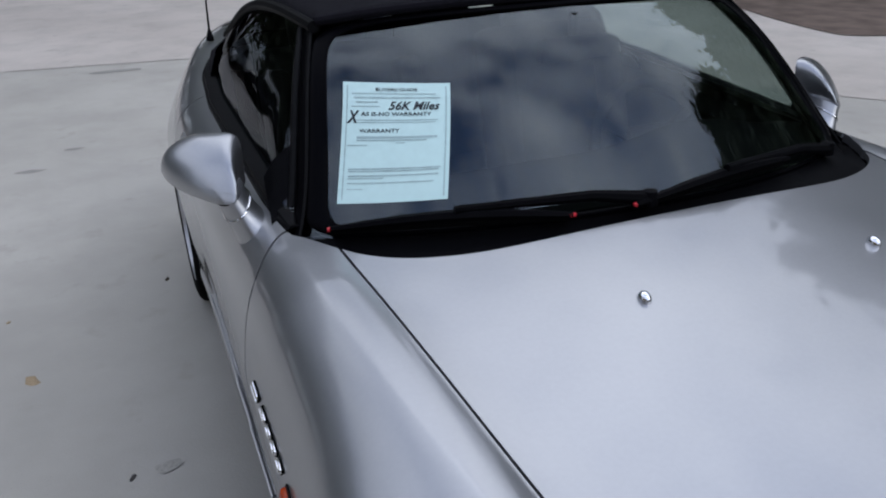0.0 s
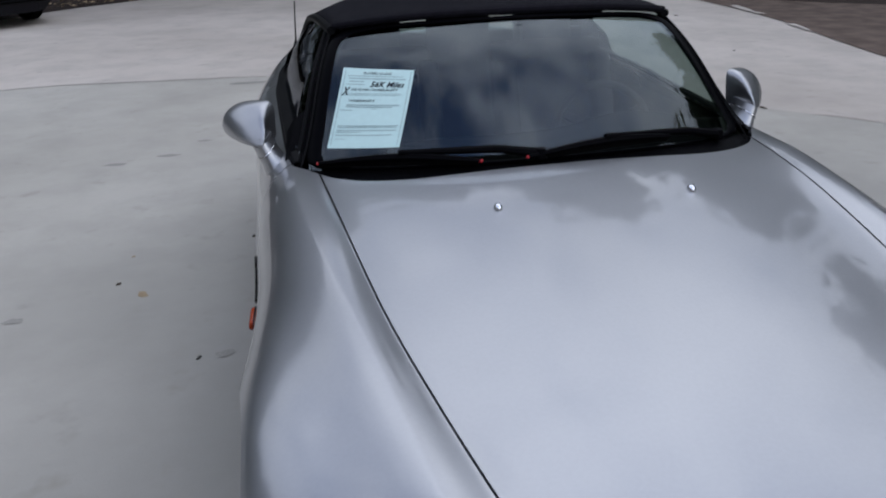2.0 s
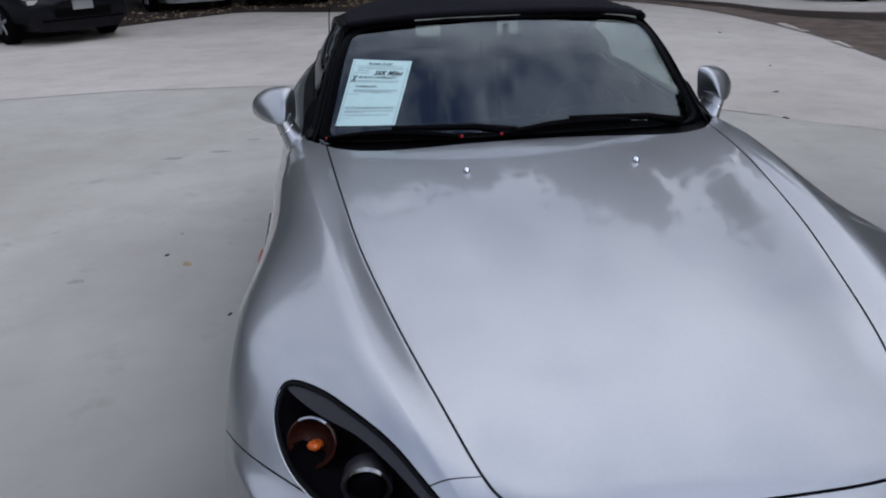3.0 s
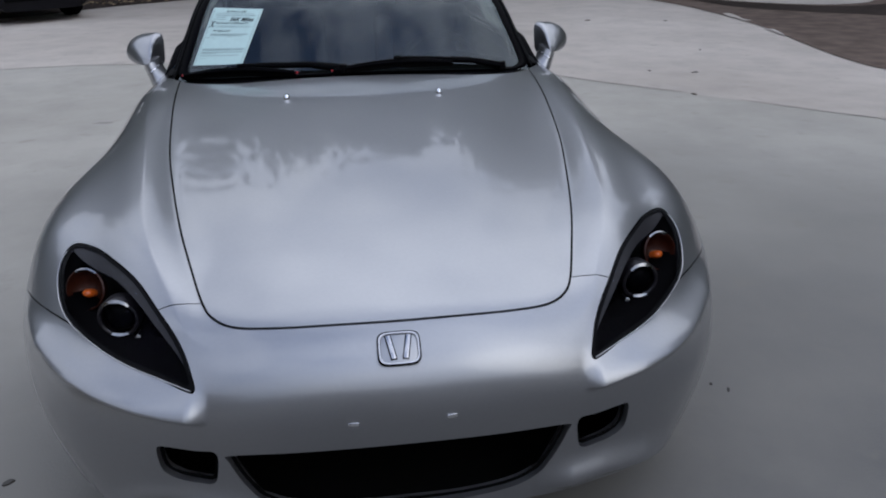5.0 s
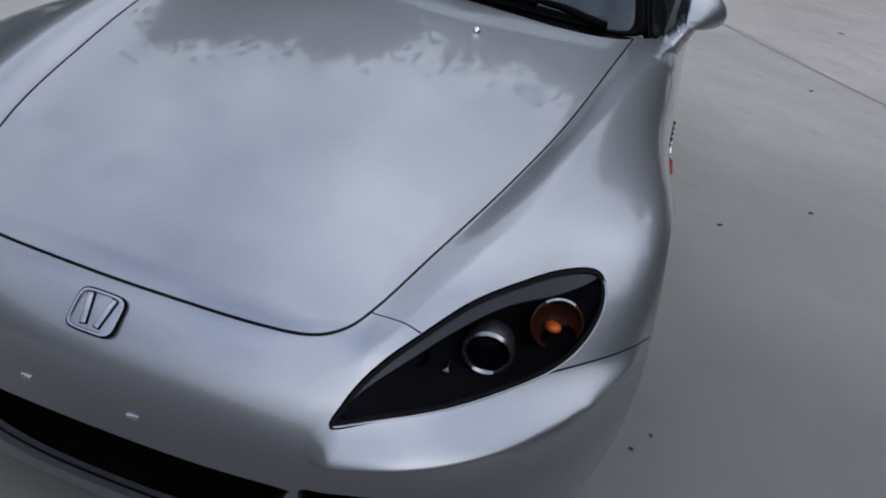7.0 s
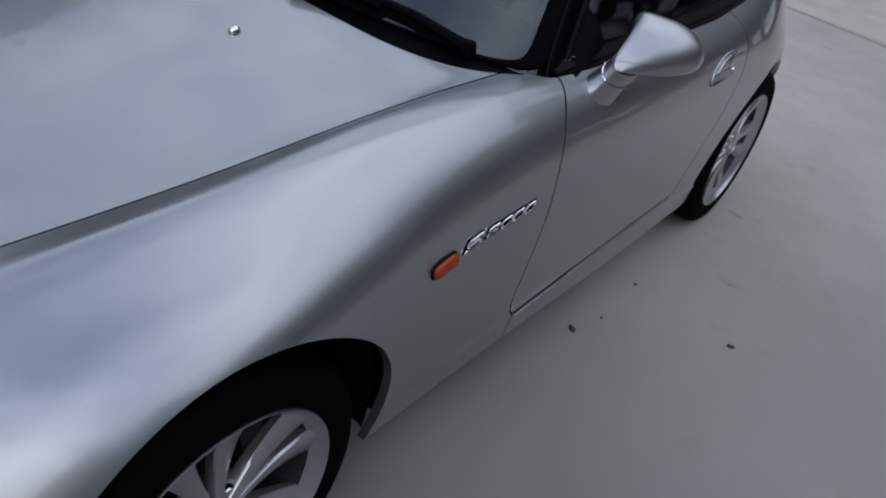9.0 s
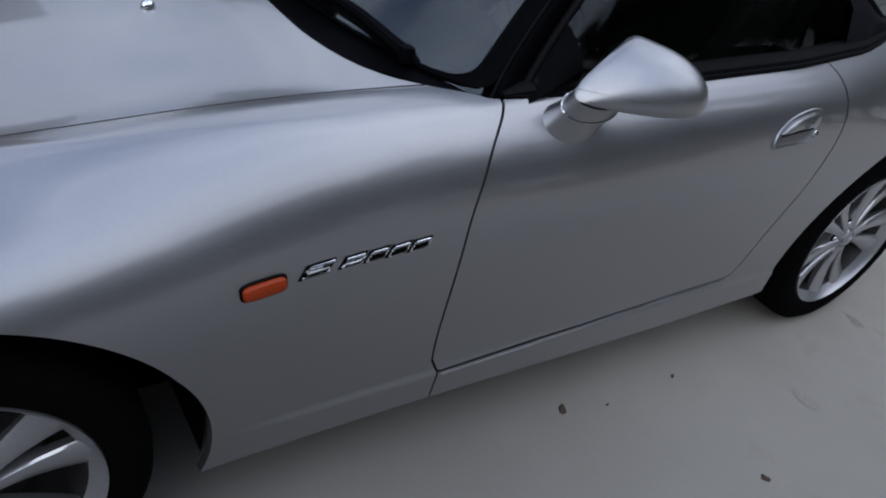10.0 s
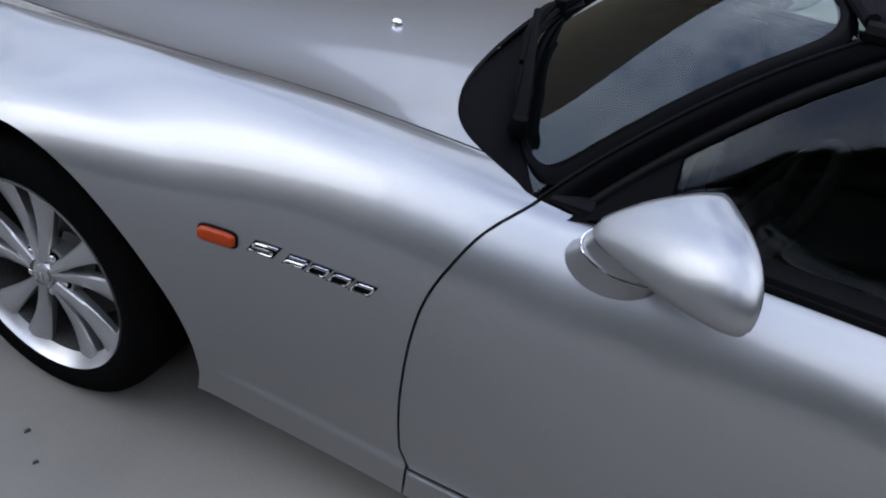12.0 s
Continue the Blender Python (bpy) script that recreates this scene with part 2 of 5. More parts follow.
def tube(points, radius, sides=8, flat=1.0):
    """A bmesh tube along points; radius may be a list; flat squashes it upward."""
    pts = [Vector(p) for p in points]
    rows = []
    for i, p in enumerate(pts):
        d = (pts[min(i + 1, len(pts) - 1)] - pts[max(i - 1, 0)]).normalized()
        side = d.cross(Vector((0, 0, 1)))
        side = side.normalized() if side.length > 1e-4 else Vector((1, 0, 0))
        up = side.cross(d)
        r = radius[i] if isinstance(radius, (list, tuple)) else radius
        rows.append([p + side * (r * math.cos(2 * math.pi * k / sides)) + up * (flat * r * math.sin(2 * math.pi * k / sides)) for k in range(sides)])
    return loft(rows, close=True, caps=True)


def block(size, at=(0, 0, 0), bevel=.006, segments=2):
    bm = bmesh.new()
    bmesh.ops.create_cube(bm, size=1)
    bmesh.ops.scale(bm, vec=size, verts=bm.verts)
    if bevel:
        bmesh.ops.bevel(bm, geom=bm.edges[:], offset=bevel, segments=segments, affect="EDGES", profile=.6)
    bmesh.ops.translate(bm, vec=at, verts=bm.verts)
    return bm


def moved(bm, m):
    bmesh.ops.transform(bm, matrix=m, verts=bm.verts)
    return bm


def joined(*parts):
    out = bmesh.new()
    for bm in parts:
        me = bpy.data.meshes.new("tmp")
        bm.to_mesh(me)
        out.from_mesh(me)
        bm.free()
        bpy.data.meshes.remove(me)
    return out


def mirrored(bm):
    bmesh.ops.scale(bm, vec=(-1, 1, 1), verts=bm.verts)
    bmesh.ops.reverse_faces(bm, faces=bm.faces)
    return bm


def closed_curve(points, steps=12):
    """A smooth closed line through a few points."""
    p = [np.array(q, float) for q in points]
    n, out = len(p), []
    for i in range(n):
        a, b, c, d = p[i - 1], p[i], p[(i + 1) % n], p[(i + 2) % n]
        for k in range(steps):
            t = k / steps
            out.append(.5 * (2 * b + (c - a) * t + (2 * a - 5 * b + 4 * c - d) * t * t + (3 * b - a - 3 * c + d) * t ** 3))
    return np.array(out)


def inside(px, py, poly):
    """Signed distance to a closed line, positive inside."""
    x, y = px.ravel(), py.ravel()
    best, wind = np.full(x.shape, 1e9), np.zeros(x.shape, bool)
    for a, b in zip(poly, np.roll(poly, -1, axis=0)):
        ex, ey = b - a
        t = np.clip(((x - a[0]) * ex + (y - a[1]) * ey) / max(ex * ex + ey * ey, 1e-12), 0, 1)
        best = np.minimum(best, np.hypot(x - a[0] - t * ex, y - a[1] - t * ey))
        cross = (a[1] > y) != (b[1] > y)
        if abs(ey) > 1e-12:
            wind ^= cross & (x < a[0] + (y - a[1]) * ex / ey)
    return np.where(wind, best, -best).reshape(px.shape)


def spline(knots, t, tq):
    """Natural cubic spline through knots (n, ...) at t, read at tq."""
    t, y = np.asarray(t, float), np.asarray(knots, float)
    n, h = len(t), np.diff(t)
    a, b = np.zeros((n, n)), np.zeros(y.shape)
    a[0, 0] = a[-1, -1] = 1
    for i in range(1, n - 1):
        a[i, i - 1:i + 2] = h[i - 1], 2 * (h[i - 1] + h[i]), h[i]
        b[i] = 6 * ((y[i + 1] - y[i]) / h[i] - (y[i] - y[i - 1]) / h[i - 1])
    m = np.linalg.solve(a, b.reshape(n, -1)).reshape(y.shape)
    i = np.clip(np.searchsorted(t, tq, side="right") - 1, 0, n - 2)
    shape = (-1,) + (1,) * (y.ndim - 1)
    u, w, hh = (tq - t[i]).reshape(shape), (t[i + 1] - tq).reshape(shape), h[i].reshape(shape)
    return (m[i] * w ** 3 + m[i + 1] * u ** 3) / (6 * hh) + (y[i] / hh - m[i] * hh / 6) * w + (y[i + 1] / hh - m[i + 1] * hh / 6) * u


# Feature lines of the left half of the body, from the nose's middle to the tail.
LINES = [
    # middle of the bonnet and deck
    [(0, -.42, .728), (0, -.41, .729), (0, -.38, .734), (0, -.33, .743), (0, -.27, .754), (0, -.15, .775), (0, 0, .802), (0, .25, .842), (0, .5, .872), (0, .75, .888), (0, 1, .895), (0, 1.5, .9), (0, 2, .91), (0, 2.4, .925), (0, 2.8, .93), (0, 3.2, .9)],
    # half way to the bonnet's edge
    [(0, -.55, .698), (.11, -.54, .698), (.2, -.505, .702), (.25, -.42, .718), (.28, -.32, .738), (.29, -.17, .763), (.30, 0, .791), (.31, .25, .83), (.32, .5, .861), (.33, .75, .878), (.35, 1, .885), (.4, 1.5, .89), (.4, 2, .9), (.4, 2.4, .918), (.4, 2.8, .925), (.4, 3.2, .9)],
    # bonnet's edge
    [(0, -.675, .655), (.17, -.665, .655), (.31, -.625, .658), (.405, -.545, .671), (.455, -.41, .706), (.51, -.19, .743), (.546, 0, .772), (.583, .25, .808), (.61, .5, .841), (.635, .75, .86), (.66, 1, .868), (.68, 1.5, .88), (.69, 2, .895), (.65, 2.4, .915), (.57, 2.8, .915), (.44, 3.2, .89)],
    # ridge along the wing
    [(0, -.72, .63), (.2, -.71, .63), (.36, -.66, .637), (.455, -.57, .66), (.515, -.42, .706), (.565, -.2, .748), (.6, 0, .779), (.63, .25, .813), (.65, .5, .843), (.668, .75, .858), (.69, 1, .863), (.71, 1.5, .878), (.72, 2, .892), (.69, 2.4, .91), (.61, 2.8, .91), (.48, 3.22, .88)],
    # top of the wing
    [(0, -.76, .595), (.22, -.75, .595), (.405, -.7, .593), (.54, -.6, .618), (.63, -.42, .676), (.68, -.2, .733), (.705, 0, .764), (.72, .25, .79), (.73, .5, .815), (.735, .75, .838), (.74, 1, .85), (.755, 1.5, .865), (.772, 2, .875), (.74, 2.4, .885), (.665, 2.8, .88), (.53, 3.23, .86)],
    # shoulder
    [(0, -.79, .555), (.23, -.78, .555), (.44, -.73, .55), (.605, -.628, .565), (.724, -.43, .612), (.82, -.2, .684), (.843, 0, .714), (.821, .25, .734), (.805, .5, .755), (.803, .75, .782), (.8, 1, .8), (.81, 1.5, .815), (.83, 2, .82), (.8, 2.4, .8), (.71, 2.8, .79), (.57, 3.24, .76)],
    # greatest width
    [(0, -.81, .49), (.24, -.8, .49), (.458, -.757, .485), (.662, -.658, .487), (.815, -.45, .505), (.902, -.2, .557), (.908, 0, .586), (.878, .25, .605), (.85, .5, .63), (.847, .75, .65), (.849, 1, .66), (.851, 1.5, .66), (.862, 2, .67), (.858, 2.4, .66), (.765, 2.8, .64), (.59, 3.25, .6)],
    # lower side
    [(0, -.8, .38), (.24, -.79, .38), (.46, -.745, .36), (.672, -.648, .34), (.835, -.44, .34), (.9, -.2, .36), (.9, 0, .38), (.862, .25, .38), (.838, .5, .38), (.834, .75, .38), (.834, 1, .38), (.836, 1.5, .38), (.852, 2, .4), (.856, 2.4, .42), (.755, 2.8, .4), (.57, 3.24, .4)],
    # bottom edge
    [(0, -.77, .19), (.24, -.76, .19), (.46, -.715, .19), (.645, -.625, .19), (.805, -.43, .19), (.872, -.2, .19), (.855, 0, .195), (.822, .25, .185), (.806, .5, .188), (.81, .75, .197), (.818, 1, .202), (.828, 1.5, .2), (.83, 2, .2), (.83, 2.4, .22), (.73, 2.8, .22), (.53, 3.2, .24)],
]


def body_surface(cell=0.01):
    """The left half of the body's outer skin: points and normals on a grid (along the car, from the middle down)."""
    net = np.array(LINES, float).transpose(1, 0, 2)
    way = net[:, 6] * .7 + net[:, 2] * .3
    s = np.r_[0, np.cumsum(np.linalg.norm(np.diff(way, axis=0), axis=1))]
    flip = np.array([-1, 1, 1])
    ext = np.concatenate([net[2:0:-1] * flip, net])
    sx = np.r_[-s[2], -s[1], s]
    sq = np.linspace(0, s[-1], int(s[-1] / cell))
    dense = spline(ext, sx, sq)
    lean = np.clip(1 - sq / s[5], 0, 1) ** 1.5
    ghost = dense[:, 1] * flip
    ghost[:, 1] += lean * 2 * (dense[:, 0, 1] - dense[:, 1, 1])
    ghost[:, 2] += lean * 2 * (dense[:, 0, 2] - dense[:, 1, 2])
    ribs = np.concatenate([ghost[:, None], dense], axis=1)
    rows = []
    count = int(1.75 / cell)
    for rib in ribs:
        t = np.r_[0, np.cumsum(np.linalg.norm(np.diff(rib, axis=0), axis=1) ** .7)]
        rows.append(spline(rib, t, np.linspace(t[1], t[-1], count)))
    p = np.array(rows)
    p[:, 0, 0] = 0
    p[0, :, 0] = 0
    return p, skin_normals(p)


def skin_normals(p):
    du, dv = np.gradient(p, axis=0), np.gradient(p, axis=1)
    n = np.cross(dv, du)
    n[:, 0, 0] = 0
    n[0, :, 0] = 0
    return n / np.maximum(np.linalg.norm(n, axis=2, keepdims=True), 1e-9)


# ---- the car's outer skin ----
def brow(p, n):
    """A ledge under each headlamp, ending in a step beside the nose."""
    x, z = p[..., 0], p[..., 2]
    line = np.interp(x, (.40, .48, .575, .665, .75, .80, .85), (.484, .496, .508, .521, .534, .541, .548))
    width = np.interp(x, (.388, .418, .52, .77, .865), (0, .7, 1, 1, 0)) * (p[..., 1] < -.2)
    d = z - line
    slope = np.interp(x, (.42, .60, .75, .83), (.044, .038, .026, .018))
    amount = .034 * width * np.where(d > 0, np.exp(-(d / slope) ** 2), np.exp(-(d / .007) ** 2))
    # a splitter lip under the corner ducts
    lip = np.interp(x, (.30, .36, .45, .56, .66), (.226, .233, .243, .232, .20))
    low = np.interp(x, (.29, .37, .56, .70), (0, 1, 1, 0)) * (p[..., 1] < -.3)
    e = z - lip
    amount = amount + .032 * low * np.where(e > 0, np.exp(-(e / .042) ** 2), np.exp(-(e / .03) ** 2))
    out = n * [1, 1, .25]
    return p + out * amount[..., None]


SKIN, NORMAL = body_surface(.0075)

# Panel outlines: in plan (x, y) for the bonnet, lamps and cabin; from the side (y, z) for the door; from the front (x, z) for the intakes.
half = [(.16, -.702), (.262, -.691), (.33, -.674), (.372, -.645), (.398, -.60), (.432, -.493), (.476, -.336), (.524, -.125), (.573, .129), (.614, .447), (.640, .70), (.654, .86), (.666, 1.0)]
BONNET = closed_curve([(-x, y) for x, y in reversed(half)] + [(0, -.707)] + half + [(.5, 1.15), (-.5, 1.15)], 6)
LAMP = closed_curve([(.722, -.295), (.752, -.296), (.764, -.345), (.737, -.44), (.67, -.545), (.575, -.648), (.48, -.714), (.413, -.752), (.417, -.725), (.438, -.68), (.49, -.60), (.545, -.512), (.61, -.422), (.668, -.345)])
rim = [(.15, .696), (.30, .702), (.43, .717), (.54, .752), (.61, .797), (.66, .86), (.70, .925), (.726, .978), (.738, 1.15), (.744, 1.5), (.75, 1.85), (.735, 2.12), (.695, 2.30), (.61, 2.42), (.45, 2.48), (.2, 2.5)]
CABIN = closed_curve([(-x, y) for x, y in reversed(rim)] + [(0, .694)] + rim + [(0, 2.5)], 6)
SEAM_Z = (.2, .284, .326, .383, .534, .631, .709, .769, .824, .858, .95)
SEAM_Y = (.892, .892, .871, .864, .859, .863, .876, .9, .934, .974, 1.11)


def seam_at(z):
    """Where the front edge of the door runs, by height."""
    return np.where(z < .326, np.interp(z, SEAM_Z, SEAM_Y), spline(np.array(SEAM_Y[2:]), SEAM_Z[2:], np.clip(z, .326, .95).ravel()).reshape(z.shape))


edge_z = np.linspace(.87, .326, 30)
DOOR = np.array([(.99, .95)] + list(zip(seam_at(edge_z), edge_z)) + [(.893, .284), (1.31, .294), (1.80, .313), (1.825, .322)] + list(spline(np.array([(1.842, .352), (1.868, .44), (1.898, .52), (1.932, .60), (1.961, .69), (1.980, .77), (1.979, .84), (1.962, .89), (1.935, .95)]), np.arange(9), np.linspace(0, 8, 40))))
GRILLE = closed_curve([(.0, .405), (.2, .403), (.350, .396), (.357, .376), (.325, .30), (.27, .245), (.15, .225), (0, .222), (-.15, .225), (-.27, .245), (-.325, .30), (-.357, .376), (-.350, .396), (-.2, .403)], 6)
INTAKE = closed_curve([(.380, .402), (.42, .407), (.475, .413), (.499, .411), (.504, .383), (.500, .342), (.475, .322), (.43, .314), (.397, .313), (.384, .345)], 4)
BOOT = np.array([(-.5, 2.53), (.5, 2.53), (.4, 3.12), (-.4, 3.12)])

outside = -inside(SKIN[..., 0], SKIN[..., 1], BONNET)
# the bonnet is one even sheet: a low polynomial in plan, blended into the wings near its edge
within = (outside < .02) & (SKIN[..., 2] > .6) & (SKIN[..., 1] < 1.0)
terms = np.stack([(SKIN[..., 0] / .6) ** (2 * i) * (SKIN[..., 1] - .15) ** j for i in range(4) for j in range(5 - i)], axis=-1)
even = terms @ np.linalg.lstsq(terms[within], SKIN[..., 2][within], rcond=None)[0]
blend = np.clip(-outside / .07, 0, 1)
blend = blend * blend * (3 - 2 * blend) * (SKIN[..., 2] > .6)
SKIN[..., 2] += (even - SKIN[..., 2]) * blend
NORMAL = skin_normals(SKIN)
# a folded edge along each wing: the strip beside the bonnet leans inward up to a crease
CREASE_Y = (-.70, -.569, -.44, -.306, -.165, 0, .15, .36, .62, .83, .97)
CREASE_W = (.046, .055, .070, .078, .070, .064, .062, .070, .076, .070, .060)
fold = np.interp(SKIN[..., 1], CREASE_Y, CREASE_W)
climb = np.clip((outside - .006) / (fold - .006), 0, 1)
fall = .5 + .5 * np.cos(np.pi * np.clip((outside - fold) / .15, 0, 1))
ridge = climb * fall * np.interp(SKIN[..., 1], (-.68, -.5, .75, 1.02), (.35, 1, 1, .25)) * np.interp(SKIN[..., 0], (.34, .42), (0, 1)) * np.interp(SKIN[..., 2], (.56, .62), (0, 1))
SKIN = brow(SKIN + NORMAL * (.0145 * ridge)[..., None], NORMAL)
skirt = np.interp(SKIN[..., 2], (.19, .279, .293), (.006, .0075, 0)) * np.interp(SKIN[..., 1], (.42, .55, 2.0, 2.1), (0, 1, 1, 0)) * (SKIN[..., 0] > .7)
SKIN = SKIN + skirt[..., None] * [1, 0, 0]
NORMAL = skin_normals(SKIN)
SX, SY, SZ = SKIN[..., 0], SKIN[..., 1], SKIN[..., 2]
in_bonnet = np.minimum(inside(SX, SY, BONNET), SZ - .5)
in_lamp = np.minimum(inside(SX, SY, LAMP), SZ - .5)
in_cabin = np.minimum(inside(SX, SY, CABIN), SZ - .7)
in_door = np.minimum(inside(SY, SZ, DOOR), SX - .5)
in_arch = np.maximum(np.minimum(.387 + .02 * np.clip((.5 - SZ) / .25, 0, 1) * (SY > .1) - np.hypot(SY - .007, SZ - .305), SX - .45), np.minimum(.372 - np.hypot(SY - 2.4, SZ - .31), SX - .45))
in_front = np.where(SX < .6, -.597 - SY, .581 - SZ - .03 * (SY + .43))
in_front = np.minimum(in_front, .2 - SY)
in_mouth = np.minimum(inside(SX, SZ, GRILLE), -.5 - SY)
in_duct = np.minimum(inside(SX, SZ, INTAKE), -.5 - SY)
in_boot = np.minimum(inside(SX, SY, BOOT), SZ - .8)
before_door = seam_at(SZ) - SY
GAP = .0025


def cut_skin(keeps, grid=None, normal=None):
    """The part of the skin where every level in keeps is positive: vertices, normals and faces."""
    grid, normal = SKIN if grid is None else grid, NORMAL if normal is None else normal
    rows, cols = grid.shape[:2]
    low = np.min([k for k in keeps], axis=0)
    corner = np.stack([low[:-1, :-1], low[1:, :-1], low[1:, 1:], low[:-1, 1:]])
    whole = (corner > 0).all(axis=0)
    each = [np.stack([k[:-1, :-1], k[1:, :-1], k[1:, 1:], k[:-1, 1:]]).max(axis=0) > 0 for k in keeps]
    some = np.all(each, axis=0) & ~whole
    verts, norms, faces, index = [], [], [], {}

    def vertex(u, v):
        key = (round(u * 500), round(v * 500))
        if key not in index:
            i, j = min(int(u), rows - 2), min(int(v), cols - 2)
            a, b = u - i, v - j
            w = ((1 - a) * (1 - b), a * (1 - b), a * b, (1 - a) * b)
            c = ((i, j), (i + 1, j), (i + 1, j + 1), (i, j + 1))
            verts.append(sum(grid[q] * s for q, s in zip(c, w)))
            m = sum(normal[q] * s for q, s in zip(c, w))
            norms.append(m / max(np.linalg.norm(m), 1e-9))
            index[key] = len(verts) - 1
        return index[key]
    for i, j in zip(*np.nonzero(whole)):
        faces.append([vertex(i, j), vertex(i, j + 1), vertex(i + 1, j + 1), vertex(i + 1, j)])
    for i, j in zip(*np.nonzero(some)):
        poly = [((i, j), [k[i, j] for k in keeps]), ((i + 1, j), [k[i + 1, j] for k in keeps]), ((i + 1, j + 1), [k[i + 1, j + 1] for k in keeps]), ((i, j + 1), [k[i, j + 1] for k in keeps])]
        for f in range(len(keeps)):
            kept = []
            for q in range(len(poly)):
                (a, fa), (b, fb) = poly[q], poly[(q + 1) % len(poly)]
                if fa[f] > 0:
                    kept.append(poly[q])
                if (fa[f] > 0) != (fb[f] > 0):
                    t = fa[f] / (fa[f] - fb[f])
                    kept.append(((a[0] + (b[0] - a[0]) * t, a[1] + (b[1] - a[1]) * t), [x + (y - x) * t for x, y in zip(fa, fb)]))
            poly = kept
            if len(poly) < 3:
                break
        if len(poly) >= 3:
            ids = []
            for (u, v), _ in poly:
                k = vertex(u, v)
                if k not in ids:
                    ids.append(k)
            if len(ids) >= 3:
                faces.append(ids[::-1])
    return np.array(verts), np.array(norms), faces


def both_halves(v, n, f):
    """Joins a half panel to its mirror image along the middle."""
    flip = np.array([-1, 1, 1])
    mid = np.abs(v[:, 0]) < 1e-6
    new_id = np.where(mid, np.arange(len(v)), np.cumsum(~mid) - 1 + len(v))
    return np.concatenate([v, v[~mid] * flip]), np.concatenate([n, n[~mid] * flip]), f + [[new_id[i] for i in reversed(face)] for face in f]


def flanged(v, n, f, depth):
    """Turns a panel's free edges inward, so that it shows its thickness."""
    count = {}
    for face in f:
        for a, b in zip(face, face[1:] + face[:1]):
            count[(a, b)] = True
    free = [(a, b) for a, b in count if (b, a) not in count]
    verts, norms, faces = list(v), list(n), list(f)
    ring = {}
    for a, b in free:
        for i in (a, b):
            if i not in ring:
                ring[i] = (len(verts), len(verts) + 1)
                verts += [v[i], v[i] - n[i] * depth]
                norms += [n[i], n[i]]
    edge = np.zeros((len(verts), 3))
    for a, b in free:
        out = np.cross(v[b] - v[a], n[a])
        for i in (a, b):
            for k in ring[i]:
                edge[k] += out
        faces.append([ring[b][0], ring[a][0], ring[a][1], ring[b][1]])
    norms = np.array(norms)
    long = np.linalg.norm(edge, axis=1)
    norms[long > 1e-9] = edge[long > 1e-9] / long[long > 1e-9, None]
    return np.array(verts), norms, faces


def panel(name, keeps, material, parent, label="", sides="both", depth=.012, push=0.0):
    """One skin panel on each side, or one over the middle."""
    v, n, f = cut_skin(keeps)
    v = v + n * push
    if sides == "middle":
        v, n, f = both_halves(v, n, f)
    v, n, f = flanged(v, n, f, depth)
    obs = [mesh_part(name, v, f, material, parent, label, n)]
    if sides == "both":
        flip = np.array([-1, 1, 1])
        obs.append(mesh_part(name, v * flip, [list(reversed(x)) for x in f], material, parent, label, n * flip))
    return obs


car = tagged(new("car"), "silver two-seat convertible with a black cloth roof, parked on concrete", "car")
car.empty_display_size = .2
panel("bonnet", [in_bonnet - GAP, -in_cabin], PAINT, car, "long silver bonnet with a narrow shut line", "middle")
panel("front_bumper", [in_front - .0012, -in_bonnet - GAP, -in_lamp - GAP, -in_arch, -in_mouth, -in_duct], PAINT, car, "silver front bumper with a wide dark air intake", "middle", depth=.03)
panel("front_wing", [-in_front - .0012, -in_bonnet - GAP, -in_lamp - GAP, -in_arch, before_door - GAP, -in_cabin], PAINT, car, "silver front wing flared over the wheel", depth=.02)
SCOOP = [(-.071, -.031), (-.067, -.008), (-.03, -.003), (.03, .001), (.049, -.002), (.043, -.019), (.018, -.028), (-.04, -.031)]
in_scoop = inside(SY, SZ, closed_curve([(1.8 + y, .7715 + z * .96) for y, z in SCOOP], 6))
doors = panel("door", [in_door - GAP, -in_cabin, -in_scoop], PAINT, car, "closed silver door")
panel("rear_wing", [-before_door - GAP, -in_door - GAP, -in_arch, -in_cabin, -in_boot - GAP], PAINT, car, "silver rear wing and sill", depth=.02)
panel("boot_lid", [in_boot - GAP], PAINT, car, "short silver boot lid", "middle")

# Near-black inner shell standing for shade behind the shut lines; closed underside and tail.
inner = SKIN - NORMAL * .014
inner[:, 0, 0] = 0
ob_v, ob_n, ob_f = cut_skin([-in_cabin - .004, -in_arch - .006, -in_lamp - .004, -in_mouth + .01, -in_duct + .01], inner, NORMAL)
ob_v, ob_n, ob_f = both_halves(ob_v, ob_n, ob_f)
mesh_part("inner_shell", ob_v, ob_f, SHADE, car, "black shell standing for the shade behind the panel gaps", ob_n)
tail = [tuple(p) for p in SKIN[-1]]
ring = tail + [(-x, y, z) for x, y, z in reversed(tail[1:])]
mesh_part("tail_panel", ring, [list(range(len(ring)))], PAINT, car, smooth=False)
low = []
for p in SKIN[::6, -1]:
    tucked = abs(p[1] - .004) < .45 or abs(p[1] - 2.4) < .44
    low.append((min(p[0], .58) if tucked else p[0] - .01, p[1], p[2] + .02))
ring = low + [(-x, y, z) for x, y, z in reversed(low[1:])]
mesh_part("underbody", ring, [list(range(len(ring)))], SHADE, car, smooth=False)


# ---- ground ----
def sheet(name, outline, z, material, label, parent=None):
    ob = mesh_part(name, [(x, y, z) for x, y in outline], [list(range(len(outline)))], material, parent, label, smooth=False)
    return ob


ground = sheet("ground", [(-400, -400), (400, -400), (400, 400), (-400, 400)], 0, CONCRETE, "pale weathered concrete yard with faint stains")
tagged(ground, category="ground", kind="structure")


